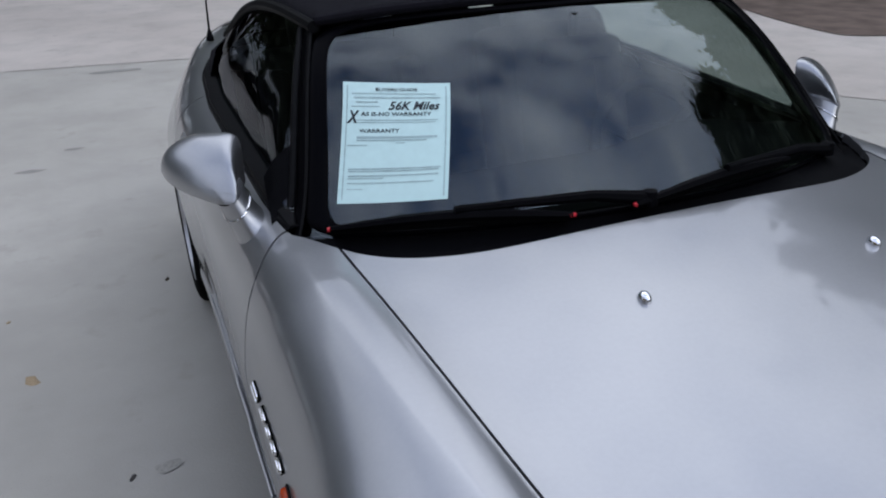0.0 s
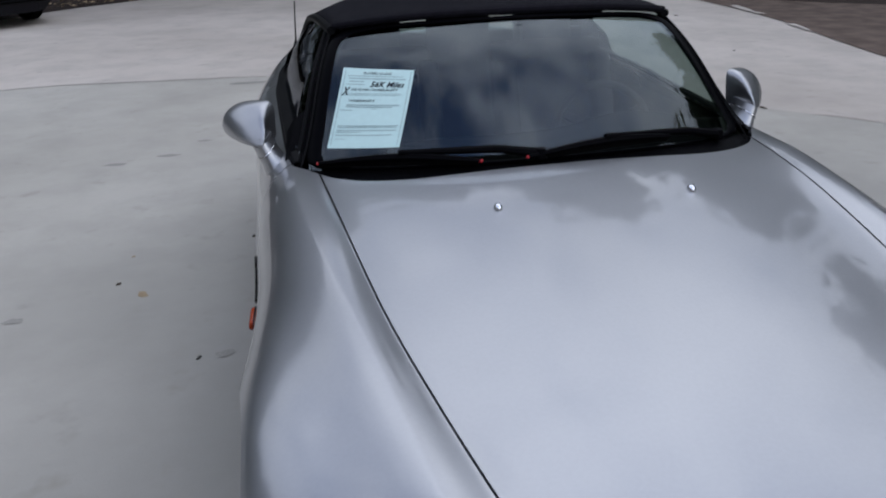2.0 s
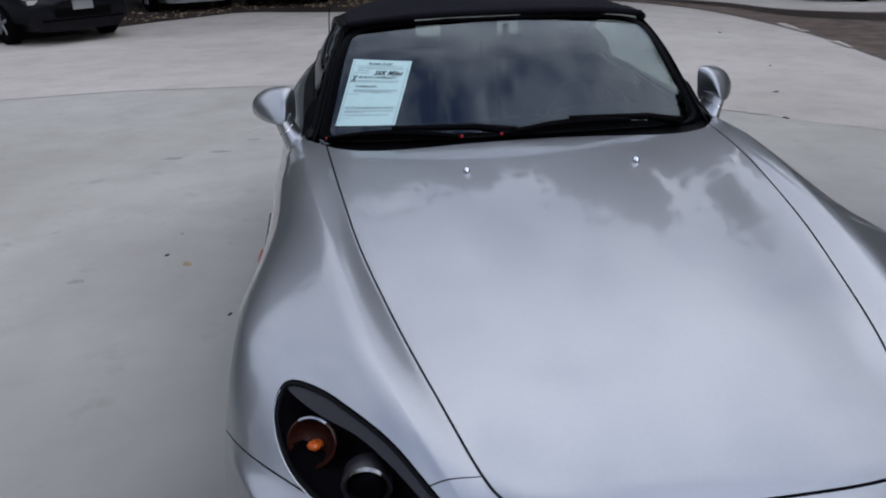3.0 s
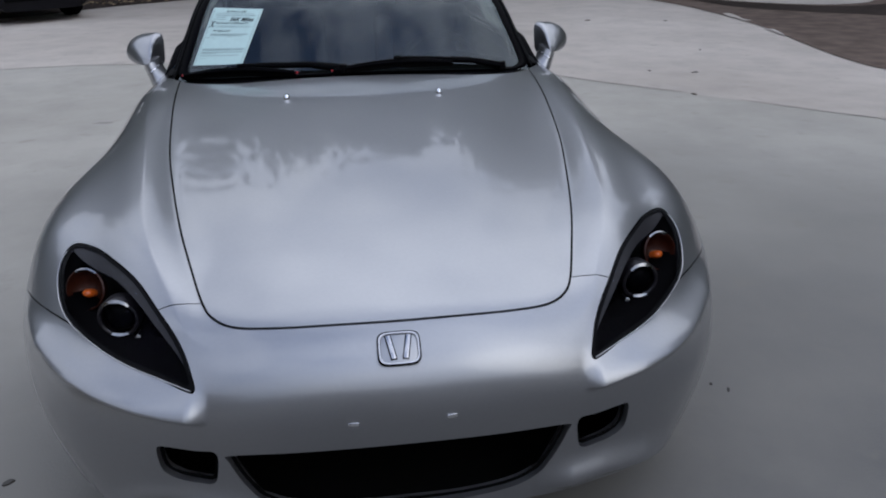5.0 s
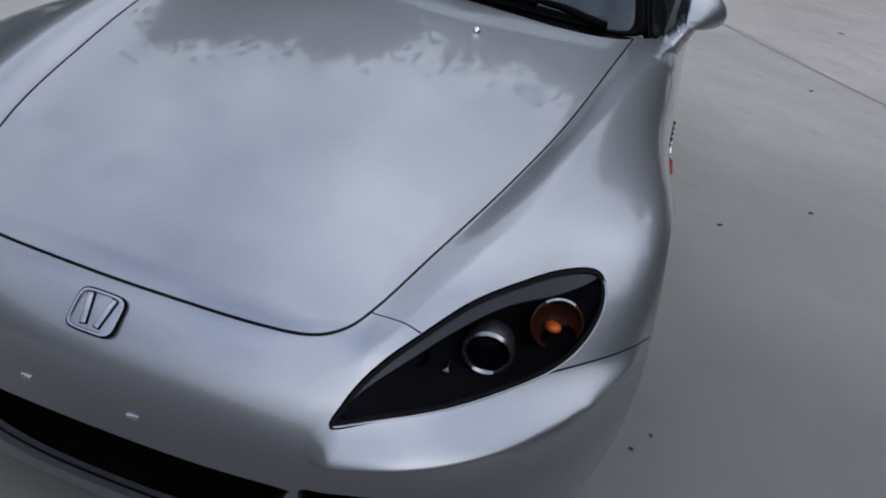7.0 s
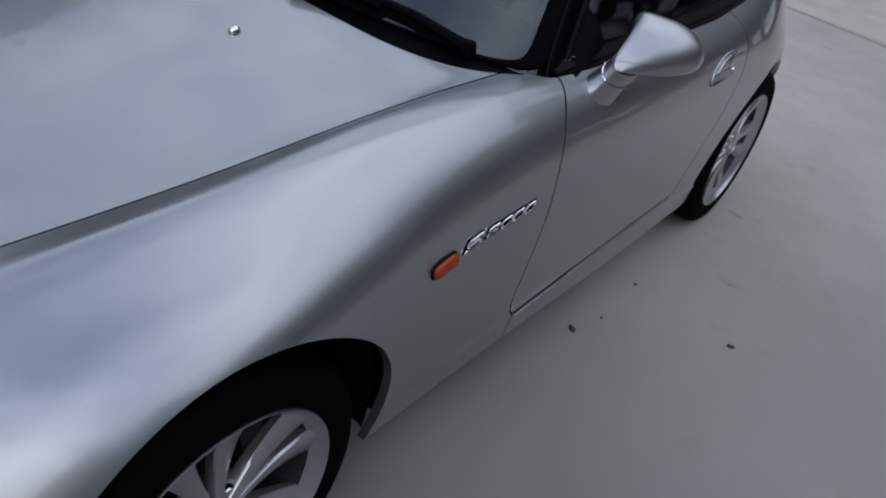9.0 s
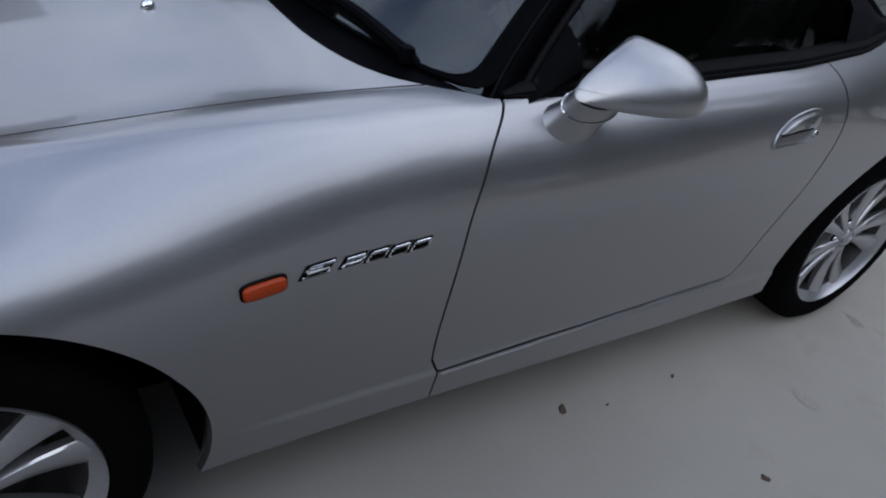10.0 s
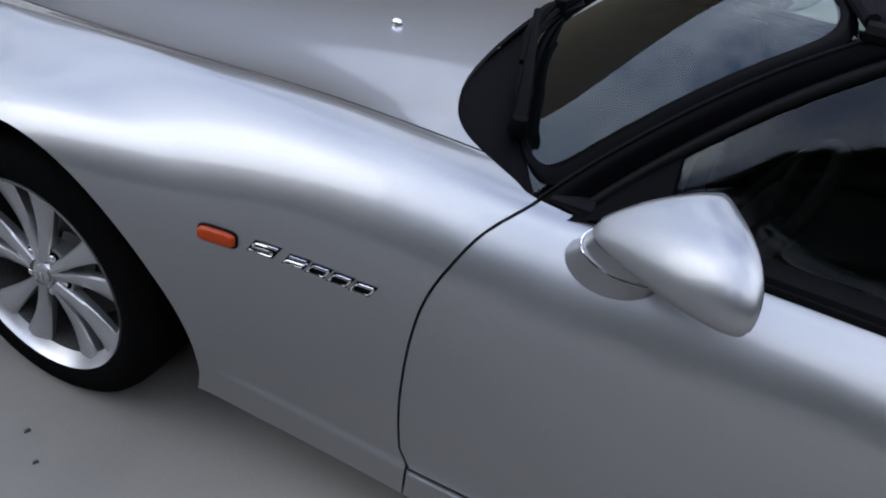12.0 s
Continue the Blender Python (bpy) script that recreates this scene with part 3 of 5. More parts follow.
# ---- glass, frame and roof ----
GLASS_WAY = np.array([(.735, .886), (.79, .932), (1.007, 1.11), (1.186, 1.212)])


def screen_at(u, v):
    """A place on the windscreen: u from -1 to 1 across, v from 0 at the foot to 1 at the top."""
    way = spline(GLASS_WAY, (0, .17, .62, 1), np.array([v]))[0]
    x = u * (.705 + (.556 - .705) * v)
    return Vector((x, way[0] + .46 * x * x, way[1] - .105 * x * x))


def screen_normal(u, v):
    a = screen_at(u + .01, v) - screen_at(u - .01, v)
    b = screen_at(u, min(v + .01, 1)) - screen_at(u, max(v - .01, 0))
    return a.cross(b).normalized()


def screen_v(x, v):
    return x / (.705 + (.556 - .705) * v)


def span(a, b, n):
    return [a + (b - a) * i / (n - 1) for i in range(n)]


part("windscreen", loft([[screen_at(u, v) for u in span(-.975, .975, 41)] for v in span(.02, .972, 25)]), GLASS, car, "tinted curved windscreen with cloudy reflections")
frame_rows = []
for edge in range(0, 161):
    # once round the glass, corners rounded by a superellipse
    a = 2 * math.pi * edge / 160
    c, s = math.cos(a), math.sin(a)
    k = (abs(c) ** 9 + abs(s) ** 9) ** (-1 / 9)
    u, w = c * k, s * k
    row = []
    for f, lift in ((.935, -.006), (.945, .002), (.965, .0045), (.985, .005), (1.0, .001), (1.0, -.02)):
        uu, vv = u * f, .5 + w * .5 * (f if w > 0 else min(f, 1.0))
        row.append(screen_at(uu, min(max(vv, 0), 1)) + screen_normal(uu, min(max(vv, .01), .99)) * lift)
    frame_rows.append(row)
part("windscreen_frame", loft(frame_rows), GLOSSBLACK, car, "black windscreen surround")
def pillar_line(v):
    """The rear edge of the left windscreen pillar, where the side window begins."""
    p = screen_at(1, v)
    w = .034 + .010 * (1 - v)
    return p + Vector((.30, .90, -.28)).normalized() * w + Vector((.003, 0, 0))


for side in (1, -1):
    flip = Vector((side, 1, 1))
    skin, gasket, weather = [], [], []
    for v in span(0, 1, 18):
        p, n = screen_at(1, v), screen_normal(1, max(min(v, .99), .01))
        e = pillar_line(v)
        way = e - p
        skin.append([q * flip for q in (p + n * .001 + way * .04, p + n * .005 + way * .14, p + n * .007 + way * .30, p + n * .0065 + way * .55, p + n * .003 + way * .80, e + n * -.003, e - n * .022, p - n * .03)])
        gasket.append((p + n * .004 + way * .02) * flip)
        weather.append((e + Vector((.004, .007, -.004))) * flip)
    pillar = part("windscreen_pillar", loft(skin), GLOSSBLACK, car, "black slanted windscreen pillar")
    part("glass_gasket", tube(gasket, .0032, 8), SEAL, pillar)
    part("weather_strip", tube(weather, .0095, 10), SEAL, pillar, "rounded rubber strip along the pillar")

cowl_rows = []
for i in range(41):
    x = -.70 + 1.4 * i / 40
    y = float(np.interp(abs(x), (0, .14, .30, .46, .553, .60, .643, .69, .722), (.695, .697, .702, .716, .748, .785, .838, .915, .974)))
    z = float(np.interp(abs(x), (0, .3, .46, .6, .72), (.876, .875, .87, .859, .846)))
    g = screen_at(x / .705, 0)
    cowl_rows.append([(x, y - .008, z - .014), (x, y + .006, z - .008), (x * .998, (y + g.y) / 2 + .004, (z + g.z) / 2 - .014), (g.x, g.y + .02, g.z + .004), (g.x, g.y + .1, g.z - .03)])
part("scuttle", loft(cowl_rows), BLACK, car, "black plastic panel at the foot of the windscreen")

BELT_Y = (.95, 1.15, 1.5, 1.85, 2.15, 2.31, 2.43)
BELT_X = (.722, .735, .744, .75, .73, .69, .60)
BELT_Z = (.853, .862, .872, .884, .898, .908, .915)
RAIL_Y = (1.30, 1.5, 1.75, 1.95, 2.12, 2.28, 2.42)
RAIL_X = (.556, .575, .59, .60, .615, .63, .60)
RAIL_Z = (1.18, 1.185, 1.165, 1.12, 1.05, .97, .917)


def belt(y):
    return Vector((float(np.interp(y, BELT_Y, BELT_X)), y, float(np.interp(y, BELT_Y, BELT_Z))))


def rail(y):
    return Vector((float(spline(np.array(RAIL_X), RAIL_Y, np.array([y]))[0]), y, float(spline(np.array(RAIL_Z), RAIL_Y, np.array([y]))[0])))


roof_rows = []
for k in range(26):
    t = k / 25
    y = 1.30 + 1.14 * t
    r = rail(min(y, 2.42))
    crown = float(spline(np.array([1.216, 1.262, 1.272, 1.235, 1.13, .975, .93]), RAIL_Y, np.array([min(y, 2.42)]))[0])
    bow = .115 * (1 - t) - .14 * t
    row = []
    for u in span(-1, 1, 29):
        lift = (1 - abs(u) ** 2.6)
        sag = -.006 * math.sin(t * 9.4) ** 2 * lift
        row.append((r.x * u, y - bow * (1 - u * u), r.z + (crown - r.z) * lift + sag))
    roof_rows.append(row)
cloth_top = loft(roof_rows)
pane = [f for f in cloth_top.faces if 2.04 < f.calc_center_median().y < 2.36 and abs(f.calc_center_median().x) < .36]
bmesh.ops.delete(cloth_top, geom=pane, context="FACES")
roof = part("soft_top", cloth_top, FABRIC, car, "raised black cloth soft top")
mod = roof.modifiers.new("thick", "SOLIDIFY")
mod.thickness, mod.offset = .012, 1
front = [Vector(p) for p in roof_rows[0]]
part("header_seam", tube([p + Vector((0, .004, .012)) for p in front], .011, 8), FABRIC, roof, "rolled front edge of the cloth roof")
for side in (1, -1):
    flip = Vector((side, 1, 1))
    glass, cloth, seal = [], [], []
    for k in range(26):
        y = 1.03 + 1.09 * k / 25
        b = belt(y) - Vector((.034, 0, -.02))
        top = rail(max(y, 1.30))
        if y < 1.37:
            # along the slanted pillar
            v = min(max((y - 1.005) / .362, .01), 1)
            top = pillar_line(v) + Vector((-.004, .004, -.004))
        mid = (b + top) / 2 + Vector((.02, 0, .004))
        glass.append([Vector(p) * flip for p in (b, (b + mid) / 2 + Vector((.006, 0, 0)), mid, (mid + top) / 2 + Vector((.006, 0, 0)), top)])
    sail = []
    for y in span(.985, 1.165, 10):
        foot = belt(y) - Vector((.018, 0, -.006))
        peak = pillar_line(min(max((y - 1.005) / .362, .005), 1)) + Vector((.006, .006, -.004))
        sail.append([q * flip for q in (foot - Vector((.02, 0, 0)), foot, foot.lerp(peak, .35) + Vector((.032, 0, 0)), foot.lerp(peak, .7) + Vector((.028, 0, 0)), peak, peak - Vector((.02, 0, 0)))])
    part("mirror_sail", loft(sail), BLACK, car, "black corner panel behind the door mirror")
    part("side_window", loft(glass), SIDEGLASS, car, "raised side window, dark with reflections of trees")
    for k in range(9):
        y = 2.06 + .36 * k / 8
        b, top = belt(y) - Vector((.012, 0, -.006)), rail(min(y + .02, 2.42))
        cloth.append([Vector(p) * flip for p in (b, b * .5 + top * .5 + Vector((.022, 0, .01)), top)])
    part("roof_quarter", loft(cloth), FABRIC, roof)
    belt_line = [belt(y) * flip + Vector((-.012 * side, 0, .004)) for y in span(.99, 2.42, 30)]
    strip_rows = []
    for p in belt_line:
        f = min(max((p.y - .965) / .10, .12), 1)
        strip_rows.append([p + Vector((dx * side * f, 0, dz * f)) for dx, dz in ((.016, -.014), (.0185, -.006), (.017, .001), (.012, .002), (.010, .011), (-.006, .018), (-.026, .020), (-.036, .012))])
    part("window_seal", loft(strip_rows), SEAL, car, "black rubber strip under the side window")
    rail_line = [(rail(y) + Vector((.006, 0, 0))) * flip for y in span(1.30, 2.2, 20)]
    part("roof_rail", tube(rail_line, .014, 8), SEAL, roof)
rear = [[(x, y, z + .006) for x, y, z in row if abs(x) < .39] for row in roof_rows if 2.0 < row[14][1] < 2.40]
fewest = min(len(row) for row in rear)
rear = [row[(len(row) - fewest) // 2:(len(row) - fewest) // 2 + fewest] for row in rear]
part("rear_window", loft(rear), SIDEGLASS, roof, "small glass rear window in the cloth roof")

# ---- wipers, washers, aerial ----


def wiper(x0, v0, x1, v1, pivot_x, caps):
    w = new("wiper")
    w.parent = car
    tagged(w, "black windscreen wiper with red end caps")
    pts = []
    for t in span(0, 1, 15):
        x, v = x0 + (x1 - x0) * t, v0 + (v1 - v0) * t + .018 * math.sin(t * math.pi)
        u = screen_v(x, v)
        pts.append(screen_at(u, v) + screen_normal(u, max(v, .02)) * .012)
    part("rubber_blade", tube(pts, .006, 6, 1.6), SEAL, w)
    spine = [p + Vector((0, -.012, .008 + .010 * math.sin(math.pi * i / 14))) for i, p in enumerate(pts)]
    part("blade_frame", tube(spine, [.006 + .006 * math.sin(math.pi * i / 14) for i in range(15)], 6), BLACK, w)
    for q in (spine[0], spine[-1])[:caps]:
        part("end_cap", moved(block((.014, .008, .007), bevel=.002), Matrix.Translation(q)), RED, w, "small red end cap")
    foot = screen_at(screen_v(pivot_x, 0), 0) + Vector((0, -.005, .022))
    joint = spine[7]
    part("arm", tube([foot, foot * .7 + joint * .3 + Vector((0, 0, .016)), joint + Vector((0, -.004, .014))], [.016, .012, .008], 8), BLACK, w)
    part("pivot", moved(lathe([(0, .018), (.014, .016), (.017, .004), (.018, -.012)], 16, "z"), Matrix.Translation(foot)), BLACK, w)


wiper(-.645, .050, -.225, .004, -.06, 2)
wiper(-.095, .008, .345, .070, .55, 1)
for x in (.252, -.252):
    jet = lathe([(0, .011), (.0055, .0095), (.009, .005), (.0105, 0), (.0105, -.004)], 16, "z")
    bmesh.ops.scale(jet, vec=(1, 1.35, 1), verts=jet.verts)
    part("washer_jet", moved(jet, pose(x, .473, .8655, 7, 0, 0)), CHROME, car, "small bright washer jet")
part("aerial", tube([(-.645, 2.60, .92), (-.645, 2.60, .945), (-.643, 2.612, .96), (-.638, 2.635, 1.05), (-.632, 2.655, 1.13)], [.015, .010, .004, .0032, .003], 10), BLACK, car, "short black mast aerial")
part("roof_mirror", block((.19, .03, .055), (.0, 1.13, 1.115), .012), BLACK, car, "black rear-view mirror behind the windscreen")
part("mirror_stalk", tube([(0, 1.14, 1.13), (0, 1.15, 1.19)], .012), BLACK, car)


# ---- door mirrors and handles ----
def mirror_on(side, door):
    """A teardrop housing in two shells, cut flat at the back where the glass sits, on a stout neck."""
    base = Matrix.Translation((.8199, 1.2298, .9136)) @ pose(0, 0, 0, -8.2, 2.8, 33.3).to_4x4()
    rows = []
    for k in range(25):
        t = min(1 - (1 - k / 24) ** 1.6, .9995)
        g = (1 - t ** 1.6) ** .75
        row = []
        for q in range(48):
            ang = 2 * math.pi * q / 48
            cx, cz = math.cos(ang), math.sin(ang)
            ex = 2.21 if cx > 0 else 5.2
            e = (abs(cx) ** ex + abs(cz) ** ex) ** (-1 / ex)
            x, z = cx * e, cz * e
            wide = .1215 * g if x > 0 else .0681 * g ** .444
            high = .0791 * (1 - .042 * x) if z > 0 else .048 * (1 - .036 * x)
            row.append(Vector((x * wide - .079 * t * t, -.12 * t, z * high * g - .0454 * t * t)))
        rows.append(row)
    rolled = [Vector((v.x * f, dy, v.z * f)) for f, dy in ((.93, -.006), (.965, .003), (.99, .003)) for v in rows[0]]
    whole = loft([rolled[:48], rolled[48:96], rolled[96:]] + rows, close=True, caps=False)
    shells = []
    for keep in (1, -1):
        bm = moved(whole.copy(), base)
        bmesh.ops.bisect_plane(bm, geom=bm.verts[:] + bm.edges[:] + bm.faces[:], plane_co=(0.7987, 1.2529, 0.889), plane_no=(-0.18, 0.109, 0.978), clear_inner=keep > 0, clear_outer=keep < 0)
        if keep < 0:
            bm.normal_update()
            for v in bm.verts:
                v.co -= v.normal * .0018
        shells.append(bm)
    neck_rows = []
    for t in span(0, 1, 13):
        p = Vector((.772, 1.105, .812)).lerp(Vector((.806, 1.150, .893)), t)
        ry, rs = .074 - .006 * math.sin(math.pi * t), .049 - .006 * math.sin(math.pi * t)
        neck_rows.append([p + Vector((.62 * rs * math.cos(a), ry * math.sin(a), -(.80 - .45 * t) * rs * math.cos(a))) for a in [2 * math.pi * q / 28 for q in range(28)]])
    neck = loft(neck_rows, close=True, caps=True)
    mid = sum(neck_rows[8], Vector()) / 28
    collar = tube([mid + (neck_rows[8][q] - mid) * 1.04 for q in list(range(28)) + [0]], .0018, 6)
    glass = bmesh.new()
    glass.faces.new([glass.verts.new(base @ (p * Vector((.94, 1, .94)) + Vector((0, -.004, 0)))) for p in rows[0]])
    if side < 0:
        shells, neck, glass, collar = [mirrored(s) for s in shells], mirrored(neck), mirrored(glass), mirrored(collar)
    part("door_mirror", shells[0], PAINT, door, "silver teardrop door mirror")
    part("mirror_lower_shell", shells[1], PAINT, door)
    part("mirror_neck", neck, PAINT, door)
    part("mirror_collar", collar, CHROME, door)
    part("mirror_glass", glass, CHROME, door)


def handle_on(side, door):
    """A flush half-moon grip over a shallow bowl, with a raised lip round it and a key lock."""
    here = Matrix.Translation((.8435, 1.800, .7715)) @ pose(0, 0, 0, 0, -16.5, -1.5).to_4x4()
    outer = closed_curve([(-.086, -.036), (-.079, -.006), (-.05, .019), (-.01, .034), (.04, .042), (.074, .037), (.079, .014), (.070, -.006), (.066, -.026), (.03, -.037), (-.03, -.040), (-.075, -.042)], 6)
    upper = closed_curve([(-.068, -.008), (-.045, .010), (-.005, .025), (.04, .033), (.064, .029), (.067, .012), (.056, -.001), (.0, -.004), (-.05, -.009)], 6)
    lower = closed_curve(SCOOP, 6)

    def shell(loop, steps):
        cy, cz = sum(p[0] for p in loop) / len(loop), sum(p[1] for p in loop) / len(loop)
        return [[here @ Vector((lift, cy + (y - cy) * f, cz + (z - cz) * (1 - (1 - f) * 1.7))) for y, z in loop] for f, lift in steps]
    rim = loft(shell(outer, ((1.05, -.014), (1.035, -.003), (1.015, .0025), (1.0, .0036), (.975, .003), (.955, .0002), (.945, -.002))), close=True)
    grip = loft(shell(upper, ((1.02, -.002), (1.01, .005), (.97, .008), (.85, .010), (.5, .0115), (.05, .012))), close=True, caps=True)
    bowl = loft(shell(lower, ((1.03, .0002), (1.0, .0008), (.97, -.003), (.90, -.013), (.75, -.022), (.45, -.027), (.05, -.028))), close=True, caps=True)
    # black strip laid under the grip stands for the shade in its gap
    shade_strip = loft([[here @ Vector((x, y, z - dz)) for y, z in ((-.067, -.0105), (-.04, -.0085), (.0, -.005), (.03, -.003), (.050, -.0035))] for x, dz in ((.0040, -.001), (.0046, .0035), (.001, .007))])
    lock = moved(lathe([(0, .007), (.0055, .007), (.0075, .004), (.0085, -.004)], 16), here @ Matrix.Translation((0, .0615, -.016)))
    pieces = [rim, grip, bowl, shade_strip, lock]
    if side < 0:
        pieces = [mirrored(b) for b in pieces]
    rim, grip, bowl, shade_strip, lock = pieces
    part("handle_surround", rim, PAINT, door)
    part("handle_bowl", bowl, PAINT, door, "hollow finger bowl under the handle")
    part("handle_shade", shade_strip, BLACK, door, "black strip that stands for the shade under the handle")
    part("handle", grip, PAINT, door, "silver half-moon pull handle")
    part("lock", lock, CHROME, door)


for side, door in zip((1, -1), doors):
    mirror_on(side, door)
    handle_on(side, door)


# alloy tube under each door stands in for the highlight on the sill's edge
for side in (1, -1):
    edge = []
    for y in span(.90, 1.80, 24):
        z = float(np.interp(y, (.893, 1.31, 1.80), (.284, .294, .313))) - .0065
        k = np.argmin((SY - y) ** 2 + (SZ - z) ** 2 + 9 * (SX < .6))
        edge.append(Vector((side * (SX.ravel()[k] + .0022), y, z)))
    part("sill_glint", tube(edge, .0026, 6), ALLOY, car, "thin alloy tube as the highlight on the sill's edge")


# ---- wheels ----
def wheel(radius, width):
    w = tagged(new("wheel"), "silver ten-spoke alloy wheel with a black tyre")
    w.parent = car
    half_w = width / 2
    part("tyre", lathe([(.226, half_w - .014), (.238, half_w - .003), (.264, half_w + .002), (radius - .022, half_w - .006), (radius - .006, half_w - .020), (radius, half_w - .045), (radius, -half_w + .045), (radius - .02, -half_w), (.22, -half_w)], 72), TYRE, w, "black low-profile tyre")
    for g in (-.035, 0, .035):
        part("tread_groove", lathe([(radius + .0006, g - .004), (radius + .0012, g), (radius + .0006, g + .004)], 60), SHADE, w)
    part("rim", lathe([(.2055, half_w - .0305), (.219, half_w - .018), (.226, half_w - .010), (.2305, half_w - .003), (.232, half_w - .009), (.232, half_w - .03)], 72), ALLOY, w, "polished silver rim")
    # barrel coloured near-black to stand for the shade behind the spokes
    part("barrel", lathe([(.208, -half_w + .01), (.204, -.03), (.196, .02), (.205, half_w - .031), (.215, half_w - .031)], 72), BARREL_SHADE, w, "rim barrel, near-black for the shade behind the spokes")
    for k in range(5):
        for lean in (-1, 1):
            a = radians(k * 72 + 90 + 14.5 * lean)
            rows = []
            for t in span(0, 1, 13):
                r = .034 + .187 * t
                bend = radians(-1.5 * lean) * (1 - t) ** 1.5
                wide = .0115 + .006 * t + .019 * t * t
                face = half_w - .020 - .014 * math.sin(math.pi * (t * .8 + .05)) + .007 * t
                deep = .034 - .010 * t
                c, s = math.cos(a + bend), math.sin(a + bend)
                # a sharp ridge runs along each spoke, nearer the gap between the pair
                ring = [(-wide * .85, -deep), (-wide, -.011), (-wide * .8, -.006), (wide * .30, 0), (wide * .86, -.0025), (wide, -.007), (wide * .85, -deep)]
                rows.append([(face + h, r * c + lean * q * s, r * s - lean * q * c) for q, h in ring])
            part("spoke", loft(rows, close=True, caps=True), ALLOY, w)
    part("hub", lathe([(0, half_w - .024), (.028, half_w - .026), (.031, half_w - .032), (.05, half_w - .036), (.068, half_w - .044), (.072, half_w - .075)], 40), ALLOY, w)
    part("centre_cap", lathe([(0, half_w - .016), (.017, half_w - .0175), (.0225, half_w - .021), (.024, half_w - .03)], 32), ALLOY, w, "round centre cap with a chrome emblem")
    part("cap_emblem", joined(block((.002, .004, .022), (half_w - .0152, -.008, 0), .0005), block((.002, .004, .022), (half_w - .0152, .008, 0), .0005)), CHROME, w)
    for k in range(5):
        a = radians(k * 72 + 54)
        # flat black disc stands for the shade in the nut's pocket
        part("nut_pocket_shade", moved(lathe([(0, .0006), (.0125, .0006), (.0132, -.004)], 20), Matrix.Translation((half_w - .0362, .052 * math.cos(a), .052 * math.sin(a)))), SHADE, w)
        part("wheel_nut", moved(lathe([(0, .012), (.007, .011), (.0095, .008), (.0095, -.01)], 6), Matrix.Translation((half_w - .043, .052 * math.cos(a), .052 * math.sin(a)))), CHROME, w)
    part("brake_disc", lathe([(.06, -.008), (.15, -.008), (.15, -.03), (.06, -.03)], 48), STEEL, w, "grey brake disc")
    part("brake_caliper", moved(block((.06, .055, .14), bevel=.012), pose(-.01, .125, .03)), STEEL, w)
    return w


front_wheel = wheel(.312, .205)
front_wheel.matrix_basis = pose(.752, .002, .312, 8, 0, 0)
copy_thing(front_wheel, pose(-.752, .002, .312, 20, 0, 180))
rear_wheel = wheel(.315, .235)
rear_wheel.matrix_basis = pose(.738, 2.4, .315, -22, 0, 0)
copy_thing(rear_wheel, pose(-.738, 2.4, .315, 35, 0, 180))
for side in (1, -1):
    for y, r in ((.008, .408), (2.4, .392)):
        rows = []
        for k in range(25):
            a = math.pi * (-.075 + 1.15 * k / 24)
            c, s = math.cos(a), math.sin(a)
            rows.append([(side * x, y + r * f * c, .305 + r * f * s) for x, f in ((.795, .985), (.78, 1.0), (.5, 1.0), (.44, .9), (.44, 0))])
        part("wheel_arch_liner", loft(rows), SHADE, car, "black wheel arch liner")

# ---- headlamps ----
DEPTH = np.clip(in_lamp, 0, None)


